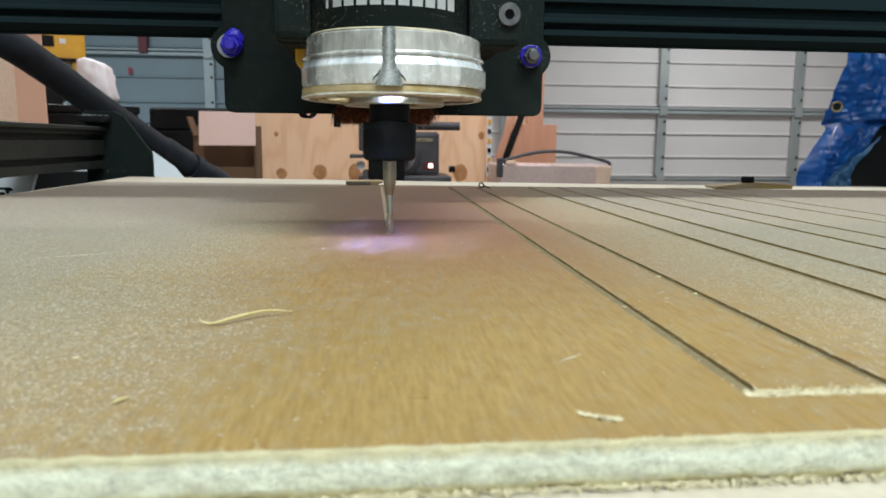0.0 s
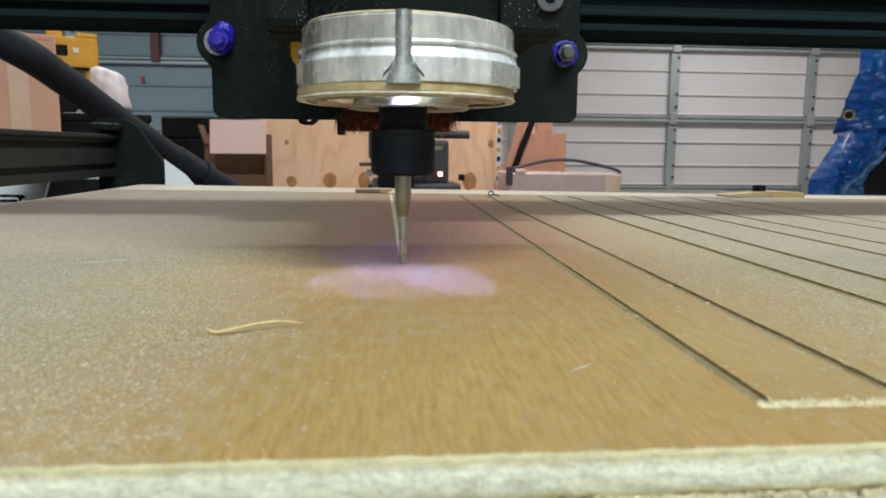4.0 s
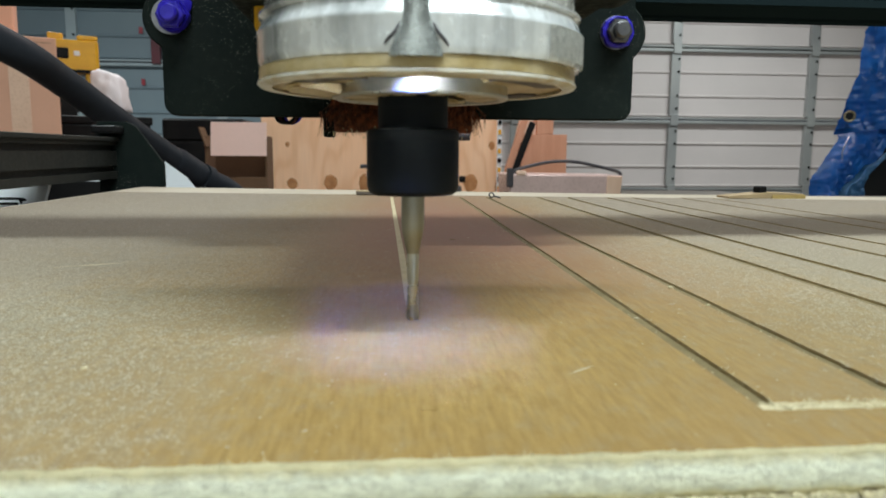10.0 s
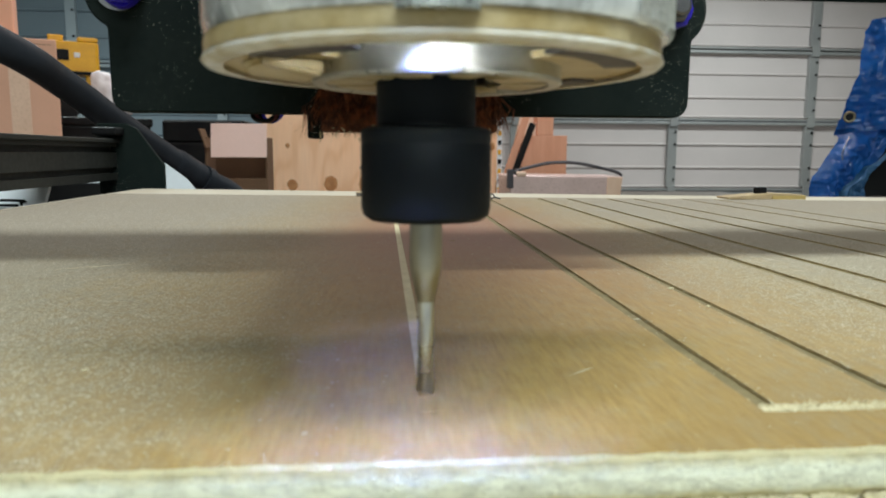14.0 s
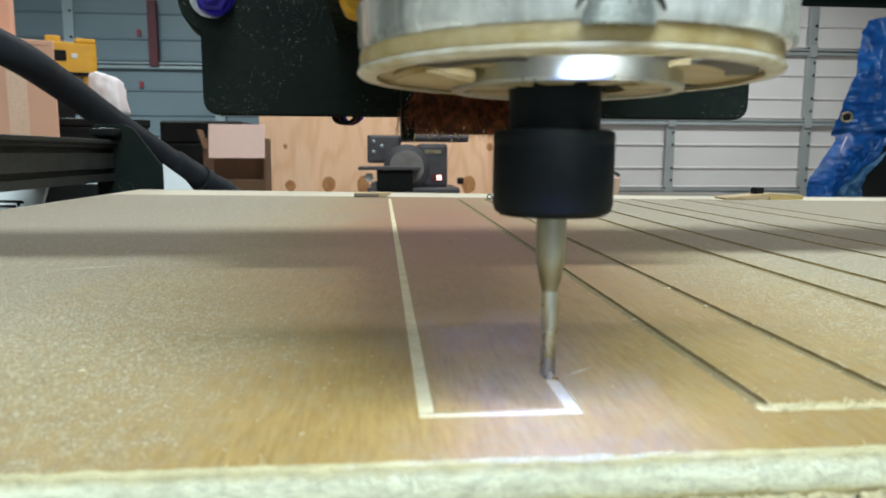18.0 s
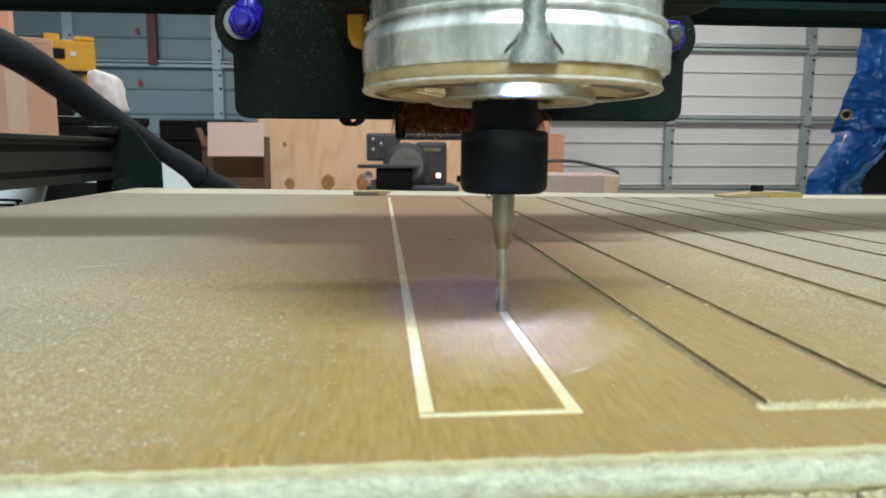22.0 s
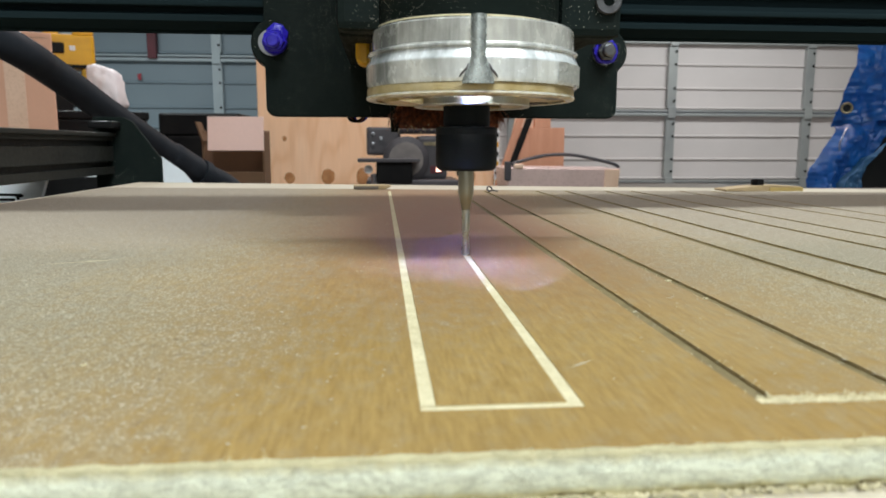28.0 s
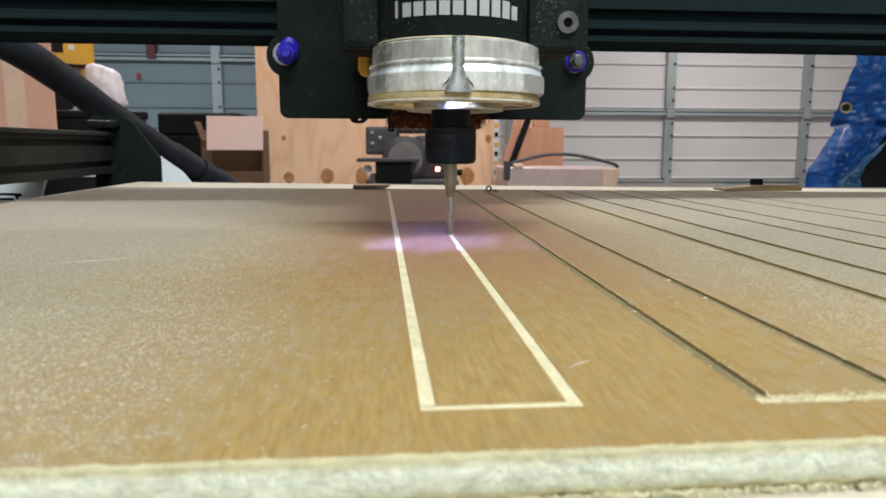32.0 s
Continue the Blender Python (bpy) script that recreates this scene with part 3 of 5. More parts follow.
KW = 0.0027                    # width of a cut
XL, XR = 0.0062, 0.0344        # outer sides of the new outline at its near end
YN = 0.1110                    # its near side
SKEW = 0.0060                  # drift of the right-hand cut along y


def far_side(x):
    return 0.712 - 0.148 * x


def xr(y):
    return XR + SKEW * (y - YN)


sheet = thing("fibreboard_sheet", (0, 0, 0), "large brown pressed-fibre sheet with pale dust and cut outlines", "board")
OLD = [(0.0662, 0.0728), (0.0952, 0.1010), (0.1435, 0.1500), (0.1740, 0.1805), (0.2155, 0.2190), (0.2462, 0.2465), (0.2920, 0.2930), (0.3200, 0.3260)]
OLDFAR = 0.672
OLDWIDE = (0.0036, 0.0034, 0.0047, 0.0046, 0.0040, 0.0038, 0.0036, 0.0036)     # widths of the old cuts


def old_line(i, y):
    a, b = OLD[i]
    return a + (b - a) * (y - 0.11) / 0.56 + (OLDWIDE[i] / 2 - 0.0008) * (1 if i % 2 else -1)


def strip(bm, left, right, y0, y1, z0=-GD, z1=0.0):
    """A block of the face layer between two lines given as x of y, with the top face first in the list."""
    fy0 = y0 if callable(y0) else (lambda x, v=y0: v)
    fy1 = y1 if callable(y1) else (lambda x, v=y1: v)
    xs = []
    for side, fy in ((left, fy0), (right, fy0), (right, fy1), (left, fy1)):
        y = fy(side(0.3))
        y = fy(side(y))
        xs.append((side(y), y))
    a = [bm.verts.new((x, y, BT + z0)) for x, y in xs]
    b = [bm.verts.new((x, y, BT + z1)) for x, y in xs]
    top = bm.faces.new(b)
    bm.faces.new(a[::-1])
    for i in range(4):
        j = (i + 1) % 4
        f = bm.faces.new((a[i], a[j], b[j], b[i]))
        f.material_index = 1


def const(x):
    return lambda y: x


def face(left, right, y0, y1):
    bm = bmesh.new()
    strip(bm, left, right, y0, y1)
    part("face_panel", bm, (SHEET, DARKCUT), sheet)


EDGE_L, EDGE_R = const(-0.283), const(0.66)
yn1 = YN + 0.0025
face(EDGE_L, const(XL), FRONT, far_side)
face(const(XL), const(XL + KW), 0.684, far_side)
face(const(XL), xr, FRONT, YN)
face(const(XL + KW), lambda y: xr(y) - KW, yn1, far_side)
face(lambda y: xr(y) - KW, xr, 0.3475, far_side)
face(xr, lambda y: old_line(0, y), FRONT, far_side)
for i in range(0, 8, 2):
    a, b = (lambda y, i=i: old_line(i, y)), (lambda y, i=i: old_line(i + 1, y))
    a1, b0 = (lambda y, i=i: old_line(i, y) + OLDWIDE[i]), (lambda y, i=i: old_line(i + 1, y) - OLDWIDE[i + 1])
    face(a, b, FRONT, 0.1098)
    face(a, b, OLDFAR, far_side)
    face(a1, b0, 0.1098 + KW, OLDFAR)
    face(b, (lambda y, i=i: old_line(i + 2, y)) if i < 6 else EDGE_R, FRONT, far_side)
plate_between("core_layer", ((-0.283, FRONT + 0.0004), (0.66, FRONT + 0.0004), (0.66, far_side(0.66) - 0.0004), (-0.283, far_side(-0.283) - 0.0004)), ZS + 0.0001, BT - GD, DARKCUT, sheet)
# pale floor of the new cut, shallower than the old ones
bm = bmesh.new()
FL = -0.0003
strip(bm, const(XL), const(XL + KW), 0.332, 0.684, -GD, FL)
for f in bm.faces:
    f.material_index = 0
part("cut_floor", bm, CORE, sheet, "pale freshly cut groove")
# brown floors of the old cuts, coloured darker for the groove's shade
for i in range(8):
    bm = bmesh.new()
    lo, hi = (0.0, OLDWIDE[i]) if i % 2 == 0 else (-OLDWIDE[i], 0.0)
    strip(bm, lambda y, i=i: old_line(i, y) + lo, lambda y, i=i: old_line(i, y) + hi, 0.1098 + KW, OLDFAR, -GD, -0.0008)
    part("old_cut_floor", bm, (SHADEFLOOR, DARKCUT), sheet, "brown floor of an old cut, coloured darker for its shade")
# pale floor of the near side of the first old outline
for i in (0, 2):
    bm = bmesh.new()
    strip(bm, lambda y, i=i: old_line(i, y), lambda y, i=i: old_line(i + 1, y), 0.1098, 0.1098 + KW, -GD, -0.00012)
    for f in bm.faces:
        f.material_index = 0
    part("old_cut_floor", bm, CORE, sheet, "pale crumbs lying in an old cut")

# torn near edge: an uneven fibrous band
rnd = random.Random(4)
bm = bmesh.new()
N, M = 620, 6
grid = []
for i in range(N + 1):
    x = -0.283 + 0.943 * i / N
    col = []
    for k in range(M + 1):
        f = k / M
        bulge = 0.0009 * noise.noise(Vector((x * 160, f * 2.2, 1.0))) + 0.0006 * noise.noise(Vector((x * 420, f * 5, 7.0)))
        y = FRONT - 0.0006 - abs(bulge) * 0.9 - 0.0006 * math.sin(f * math.pi)
        z = ZS + 0.0003 + (BT - ZS - 0.0002) * f
        if k == 0:
            z += max(0.0, 0.0034 * noise.noise(Vector((x * 130, 3.0, 2.0))) - 0.0002) + 0.0003 * rnd.random()
        if k == M:
            z += 0.00025 * noise.noise(Vector((x * 300, 9.0, 2.0)))
        col.append(bm.verts.new((x, y, z)))
    top = bm.verts.new((x, FRONT + 0.0006 + 0.0009 * (0.5 + noise.noise(Vector((x * 210, 5.0, 4.0)))), BT + 0.00012))
    col.append(top)
    col.append(bm.verts.new((x, FRONT + 0.003, ZS + 0.001)))
    grid.append(col)
for a, b in zip(grid, grid[1:]):
    for k in range(len(a) - 1):
        bm.faces.new((a[k], b[k], b[k + 1], a[k + 1]))
part("torn_edge", bm, BURR, sheet, "whitish torn fibrous edge", True)
bm = bmesh.new()


def fibre(bm, x, y, z, way, length, width):
    """A thin three-sided sliver."""
    tip = Vector((x, y, z)) + Vector(way).normalized() * length
    side = Vector((width, 0, 0))
    base = [bm.verts.new(Vector((x, y, z)) + q) for q in (side, -side, Vector((0, width, width)))]
    end = bm.verts.new(tip)
    for k in range(3):
        bm.faces.new((base[k], base[(k + 1) % 3], end))


for i in range(4600):
    x = rnd.uniform(-0.11, 0.17)
    up = rnd.random() < 0.5
    big = 1.9 if rnd.random() < 0.05 else 1.0
    if up:
        fibre(bm, x, FRONT - rnd.uniform(-0.0012, 0.0010), BT - 0.0001, (rnd.gauss(0, 0.9), rnd.uniform(-0.8, 0.5), rnd.uniform(0.0, 0.7)), big * rnd.uniform(0.0004, 0.0013), 0.00010)
    else:
        fibre(bm, x, FRONT - rnd.uniform(0.0004, 0.0016), ZS + rnd.uniform(0.0003, 0.0012), (rnd.gauss(0, 0.9), rnd.uniform(-1.0, 0.0), rnd.uniform(-0.6, 0.2)), big * rnd.uniform(0.0006, 0.0019), 0.00017)
for i in range(380):
    x = rnd.uniform(old_line(0, 0.11) + 0.001, old_line(1, 0.11))
    fibre(bm, x, 0.1098 + rnd.uniform(-0.0006, 0.0034), BT, (rnd.gauss(0, 1), rnd.gauss(0, 1), rnd.uniform(0.0, 0.6)), rnd.uniform(0.0004, 0.0016), 0.00014)
for i in range(500):
    k = rnd.choice((0, 0, 1, 1, 2, 3, 4, 5))
    y = 0.112 + 0.5 * rnd.random() ** 1.5
    fibre(bm, old_line(k, y) + rnd.choice((0.0, OLDWIDE[k])) * (1 if k % 2 == 0 else -1) + rnd.gauss(0, 0.0003), y, BT, (rnd.gauss(0, 1), rnd.gauss(0, 1), rnd.uniform(0.0, 0.5)), rnd.uniform(0.0003, 0.0009), 0.00012)
tagged(part("loose_fibre", bm, CORE, sheet, "pale loose fibres along the cut edges"), kind="stuff")
for ob in sheet.children:
    settle_to_view(ob)

# strips of face that the cutter turns over as it passes, skin side up before and raw side up after
PIECES = []


def turned_piece(x, y, lx, ly, t, along):
    lx, ly = lx * view_scale(y), ly * view_scale(y) ** 2 / 1.12
    key = (round(lx, 6), round(ly, 6))
    if key not in SHARED:
        bm = bm_box((-lx / 2, -ly / 2, -0.0004), (lx / 2, ly / 2, 0.0004))
        for f in bm.faces:
            f.material_index = 1 if f.normal.z < -0.5 else 0
        ob = part("groove_piece", bm, (SHEET, CORE), sheet)
        SHARED[key] = ob.data
    else:
        ob = new("groove_piece", SHARED[key])
        ob.parent = sheet
    PIECES.append((ob, x, y, t, along))


SHARED = {}
# cutter's way: seconds, x, y of its axis
XA = XL + KW / 2
YA = YN + KW / 2
CUT = [(0.0, XA, 0.3326), (3.0, XA, 0.2838), (6.0, XA, 0.2375), (10.0, XA, 0.1800), (14.0, XA, 0.1244), (14.84, XA, YA), (16.46, XR - KW / 2, YA),
       (17.5, 0, 0.1248), (20.0, 0, 0.1602), (23.0, 0, 0.2045), (25.5, 0, 0.2424), (28.0, 0, 0.2804), (32.0, 0, 0.3455)]
CUT = [(t, x or xr(y) - KW / 2, y) for t, x, y in CUT]


def when(leg, value):
    """When the axis passes a place on the far-to-near leg (1), the cross leg (2) or the near-to-far leg (3)."""
    rows = {1: CUT[:6], 2: CUT[5:7], 3: CUT[6:]}[leg]
    k = 1 if leg == 2 else 2
    for a, b in zip(rows, rows[1:]):
        if min(a[k], b[k]) - 1e-9 <= value <= max(a[k], b[k]) + 1e-9:
            return a[0] + (b[0] - a[0]) * (value - a[k]) / (b[k] - a[k])
    return rows[-1][0]


LEN = 0.004
y = YN + KW + LEN / 2
while y < 0.332:
    turned_piece(XA, y, KW, LEN, when(1, y), "y")
    y += LEN
x = XL + LEN / 2
while x < XR - KW - LEN / 2:
    turned_piece(x, YN + 0.00125, LEN, 0.0025, max(when(2, max(x, XA)), 14.7), "x")
    x += LEN
turned_piece((x - LEN / 2 + XR) / 2, YN + 0.00125, XR - x + LEN / 2, 0.0025, 16.35, "x")
y = YN + 0.0025 + LEN / 2
while y < 0.3465:
    turned_piece(xr(y) - KW / 2, y, KW, LEN, when(3, y), "y")
    y += LEN

# ---- gantry ----
BEAM0, BEAM1 = 0.110, 0.131       # front and back of the beam behind the cutter's axis
gantry = thing("gantry", along_view(0, CUT[0][2]), "black anodised gantry beam spanning the machine, dusty", "gantry")


def beam_profile():
    """Across y and z: a tall slotted extrusion with ledges along its front and a slot under it."""
    z0, z1 = 0.1045, 0.216
    front = [(BEAM0, z0 + 0.003), (BEAM0 - 0.004, z0 + 0.003), (BEAM0 - 0.004, z0 + 0.006), (BEAM0, z0 + 0.008), (BEAM0, 0.121), (BEAM0 + 0.005, 0.122), (BEAM0 + 0.005, 0.127),
             (BEAM0, 0.128), (BEAM0, 0.160), (BEAM0 + 0.005, 0.161), (BEAM0 + 0.005, 0.166), (BEAM0, 0.167), (BEAM0, z1)]
    under = [(BEAM1, z0), (BEAM1 - 0.007, z0), (BEAM1 - 0.008, z0 + 0.005), (BEAM1 - 0.013, z0 + 0.005), (BEAM1 - 0.014, z0)]
    return [(BEAM1, z1)] + under + front


bm = bm_prism([(y, z) for y, z in beam_profile()], -0.40, 0.78)
# the outline was drawn across y: turn it so that it runs along x
moved(bm, Matrix(((0, 1, 0, 0), (1, 0, 0, 0), (0, 0, 1, 0), (0, 0, 0, 1))))
part("beam", bm, BLACKALU, gantry)
part("v_rail", bm_box((-0.40, BEAM0 - 0.006, 0.1145), (0.78, BEAM0, 0.1175), 0.0008), BLACKALU, gantry)
for x in (-0.40, 0.74):
    part("side_plate", bm_box((x, BEAM0 - 0.03, 0.02), (x + 0.006, BEAM1 + 0.06, 0.22), 0.001), BLACKPLATE, gantry)
for x in (-0.394,):
    for dy in (0.0, 0.10):
        part("wheel", moved(bm_lathe([(0, -0.005), (0.009, -0.005), (0.012, 0), (0.009, 0.005), (0, 0.005)], 20), pose(x + 0.0075, BEAM0 + dy, 0.0735, 0, 90)), BLACKPLASTIC, gantry)

# ---- router carriage ----
router = thing("router", along_view(CUT[0][1], CUT[0][2]), "trim router with bright collar clamped on a black dusty carriage", "router")
PF = 0.101                        # front of the carriage plate


def plate_outline():
    pts = []

    def arc(cx, cz, r, a0, a1, n=8):
        for i in range(n + 1):
            a = radians(a0 + (a1 - a0) * i / n)
            pts.append((cx + r * math.cos(a), cz + r * math.sin(a)))

    pts.append((-0.0938, 0.215))
    arc(-0.0882, 0.0950, 0.0125, 117, 243, 16)
    pts.append((-0.0938, 0.0826))
    arc(-0.0888, 0.0624, 0.005, 180, 270, 6)
    arc(0.0902, 0.0624, 0.005, 270, 360, 6)
    pts.append((0.0952, 0.0818))
    arc(0.0875, 0.0928, 0.0125, -52, 52, 12)
    pts.append((0.0952, 0.215))
    return pts


part("carriage_plate", bm_prism(plate_outline(), PF, PF + 0.005, 0.0006), BLACKPLATE, router, "black steel plate speckled with sawdust")
for x, blue in ((-0.0883, True), (0.0872, False)):
    z = 0.0952 if blue else 0.0927
    k = 0.90 if blue else 0.84
    wheel = part("wheel", moved(bm_lathe([(0, -0.006), (0.011, -0.006), (0.0125, 0.0), (0.011, 0.006), (0, 0.006)], 28), pose(x - 0.002, PF + 0.014, z, 90)), BLACKPLASTIC, router, "", True)
    part("washer", moved(bm_lathe([(0.0035, 0), (0.0068, 0), (0.0068, 0.0012), (0.0035, 0.0012)], 24), pose(x - (0.0016 if blue else 0.0), PF, z, 90)), ZINC, router)
    nut = part("hex_nut", moved(bm_lathe([(0, 0.0), (0.0062 * k, 0.0), (0.0062 * k, 0.0045), (0.0054 * k, 0.0052), (0, 0.0052)], 6), pose(x, PF - 0.0012, z, 90)), BLUE if blue else DARKSTEEL, router, "blue-coated hexagon nut" if blue else "zinc hexagon nut with blue threadlock")
    part("bolt_end", moved(bm_lathe([(0, 0.0), (0.0034, 0.0), (0.0034, 0.003), (0.0026, 0.0036), (0, 0.0036)], 16), pose(x, PF - 0.0062, z, 90)), BLUE if blue else DARKSTEEL, nut)
    if blue:
        bm = bmesh.new()
        bmesh.ops.create_icosphere(bm, subdivisions=3, radius=1.0)
        for v in bm.verts:
            v.co *= 1 + 0.18 * noise.noise(v.co * 2.1)
        ring = bm_lathe([(0.0045, 0.0), (0.0064, 0.0003), (0.0062, 0.0018), (0.0058, 0.0026), (0.0045, 0.0022)], 30)
        for v in ring.verts:
            v.co *= 1 + 0.10 * noise.noise(Vector((v.co.x * 420, v.co.y * 420, 7)))
        part("threadlock", moved(ring, pose(x, PF - 0.0012, z, 90)), BLUE, nut, "ragged ring of blue threadlock", True)
        part("threadlock", moved(bm, Matrix.LocRotScale((x + 0.0012, PF - 0.0012, z + 0.0038), None, (0.0056, 0.0022, 0.0058))), BLUE, nut, "dried blue threadlock blob", True)
    else:
        bm = bm_lathe([(0.0048, 0.0), (0.0066, 0.0002), (0.0064, 0.0022), (0.0055, 0.0028), (0.0048, 0.0024)], 30)
        for v in bm.verts:
            v.co *= 1 + 0.12 * noise.noise(Vector((v.co.x * 500, v.co.y * 500, 3)))
        part("threadlock", moved(bm, pose(x, PF - 0.0012, z, 90)), BLUE, nut, "ragged ring of blue threadlock", True)
part("cable_boss", bm_box((-0.052, PF + 0.0052, 0.0590), (-0.039, PF + 0.011, 0.064), 0.0022), BLACKPLASTIC, router)
for k, (dx, mat) in enumerate(((0.0, BLACKPLASTIC), (0.0014, MAROON), (0.0026, BLACKPLASTIC), (0.0036, BLUE))):
    loop = smooth_path([(-0.0515 + dx * 0.6, PF + 0.007 + 0.001 * k, 0.062), (-0.0510 + dx, PF + 0.006, 0.0566), (-0.0470 + dx * 0.5, PF + 0.005 + 0.001 * k, 0.0553), (-0.0440 + dx * 0.6, PF + 0.006, 0.0572), (-0.0420 + dx * 0.5, PF + 0.007, 0.062)], 6)
    part("cable", bm_tube(loop, 0.0007, 8), mat, router, "thin hanging wire", True)

# clamp that holds the motor
bm = bm_box((-0.050, 0.0, 0.0842), (0.054, PF, 0.225), 0.002)
part("mount", bm, BLACKPLATE, router, "black clamp block behind the motor")
flange = part("clamp_flange", bm_box((0.0345, -0.010, 0.0836), (0.0585, 0.012, 0.190), 0.003), BLACKPLATE, router)
part("clamp_flange", bm_box((-0.050, -0.010, 0.0848), (-0.0335, 0.012, 0.190), 0.003), BLACKPLATE, router)
bm = bm_lathe([(0.0022, -0.0012), (0.0022, 0.0015), (0.0048, 0.0015), (0.0052, 0.0008), (0.0052, -0.003), (0, -0.003), (0, -0.0012)], 24)
part("cap_screw", moved(bm, pose(0.0525, -0.0102, 0.0970, 90)), DARKSTEEL, flange, "grey socket screw", True)
part("sleeve", bm_lathe([(0.0335, 0.0860), (0.0345, 0.0859), (0.0350, 0.0872), (0.0350, 0.300), (0.0335, 0.302), (0, 0.302)], 72), BLACKPLATE, router, "black motor sleeve flecked with sawdust", True)
part("dust_line", bm_lathe([(0.0350, 0.0864), (0.0353, 0.0862), (0.0353, 0.0867), (0.0350, 0.0869)], 72), CORE, router, "line of pale dust round the sleeve")
# print on the sleeve: plain white bars bent round it
for i in range(11):
    a0 = radians(-90 + (i - 5.1) * 9.3)
    w = radians(7.3 if i not in (0,) else 2.6)
    bm = bmesh.new()
    zlo, zhi = 0.0952, 0.1024 if i in (0, 6, 7, 8, 9) else 0.1010
    for layer in ((zlo, zhi),):
        n = 5
        outer = [(bm.verts.new((0.03525 * math.cos(a0 + w * (k / n - 0.5)), 0.03525 * math.sin(a0 + w * (k / n - 0.5)), layer[0])),
                  bm.verts.new((0.03525 * math.cos(a0 + w * (k / n - 0.5)), 0.03525 * math.sin(a0 + w * (k / n - 0.5)), layer[1]))) for k in range(n + 1)]
        for p, q in zip(outer, outer[1:]):
            bm.faces.new((p[0], q[0], q[1], p[1]))
    bmesh.ops.solidify(bm, geom=bm.faces[:], thickness=0.0002)
    part("print_bar", bm, WHITEINK, router)
KC, CX = 1.045, 0.0020        # collar size, and its shift off the cutter axis, fitted to the camera's view


def round_part(name, profile, mat, label, seg=96):
    return part(name, moved(bm_lathe([(r * KC, z) for r, z in profile], seg), pose(CX, 0, 0)), mat, router, label, True)


# clear collar, sheen painted in its colour: drums, ridges and a sloping band between them
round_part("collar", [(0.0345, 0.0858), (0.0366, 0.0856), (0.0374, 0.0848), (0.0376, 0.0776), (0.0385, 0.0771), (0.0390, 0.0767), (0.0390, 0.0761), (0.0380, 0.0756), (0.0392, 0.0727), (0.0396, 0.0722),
                      (0.0397, 0.0716), (0.0395, 0.0711), (0.0395, 0.0658), (0.0389, 0.0641), (0.030, 0.0636), (0.030, 0.0858), (0.0345, 0.0858)], ALU, "ridged clear plastic collar over turned metal, sheen streaks painted on")
bm = bmesh.new()
rows = [[bm.verts.new((CX + KC * 0.0398 * math.cos(radians(a)), KC * 0.0398 * math.sin(radians(a)), z)) for a in range(-50, -3, 3)] for z in (0.0648, 0.0719)]
for k in range(len(rows[0]) - 1):
    bm.faces.new((rows[0][k], rows[0][k + 1], rows[1][k + 1], rows[1][k]))
bmesh.ops.solidify(bm, geom=bm.faces[:], thickness=0.0006)
part("grit_patch", bm, GRIT, router, "rough pale pitted patch")
CX -= 0.0007
round_part("rim", [(0.030, 0.0643), (0.0378, 0.0643), (0.0384, 0.0639), (0.0386, 0.0630), (0.0385, 0.0612), (0.030, 0.0612), (0.030, 0.0643)], DUSTYALU, "dust-caked bottom rim")
round_part("lip", [(0.0380, 0.0612), (0.0388, 0.0610), (0.0390, 0.0603), (0.0384, 0.0597), (0.0368, 0.0594), (0.0356, 0.0596), (0.0358, 0.0602), (0.0366, 0.0610), (0.0380, 0.0612)], CLEAR, "cloudy clear plastic lip")
CX += 0.0007


def sector(r0, r1, a0, a1, z0, z1, bm=None, z2=None):
    """A curved block between two radii and two angles; z2 lifts its outer bottom edge."""
    bm = bm or bmesh.new()
    n = max(2, int((a1 - a0) / 4))
    fans = []
    for s in range(n + 1):
        c, d = math.cos(radians(a0 + (a1 - a0) * s / n)), math.sin(radians(a0 + (a1 - a0) * s / n))
        fans.append([bm.verts.new((CX + r * c, r * d, z)) for r, z in ((r1, z1), (r1, z0 if z2 is None else z2), (r0, z0), (r0, z1))])
    for p, q in zip(fans, fans[1:]):
        for k in range(4):
            bm.faces.new((p[k], p[(k + 1) % 4], q[(k + 1) % 4], q[k]))
    bm.faces.new(fans[0][::-1])
    bm.faces.new(fans[-1])
    return bm


bm = bmesh.new()
for a0, a1 in ((-52.0, 84.0), (122.0, 222.0)):
    sector(0.0215, 0.0384, a0, a1, 0.0604, 0.0616, bm)
part("underside", bm, DUSTYALU, router, "dusty tan underside with openings for the lamps", True)
bm = sector(0.0228, 0.0345, 176, 212, 0.0577, 0.0606, None, 0.0590)
bmesh.ops.bevel(bm, geom=list(bm.edges), offset=0.0006, segments=2, affect="EDGES")
part("lug", bm, DUSTYALU, router, "dust-caked tan lug under the rim", True)
# dark solid blocks stand in for the shade inside the openings
for a0, a1 in ((210, 244), (298, 340), (20, 46)):
    part("recess", sector(0.0300, 0.0356, a0, a1, 0.0599, 0.0606), SANDER, router, "dark block standing in for a shaded opening in the underside")
round_part("base_disc", [(0.0202, 0.0740), (0.0217, 0.0640), (0.0217, 0.0584), (0.0219, 0.0581), (0.0218, 0.0575), (0.0212, 0.0572), (0.0196, 0.0574), (0.0192, 0.0600), (0.0192, 0.0730), (0, 0.0730), (0, 0.0740), (0.0202, 0.0740)], DISCMETAL, "polished metal disc round the spindle")
bm = bmesh.new()
for a0, a1 in ((-122, -98), (-84, -66), (-48, -20), (-8, 30), (48, 96), (112, 160), (172, 204), (216, 226)):
    sector(0.0118, 0.0202, a0, a1, 0.0577, 0.0586, bm)
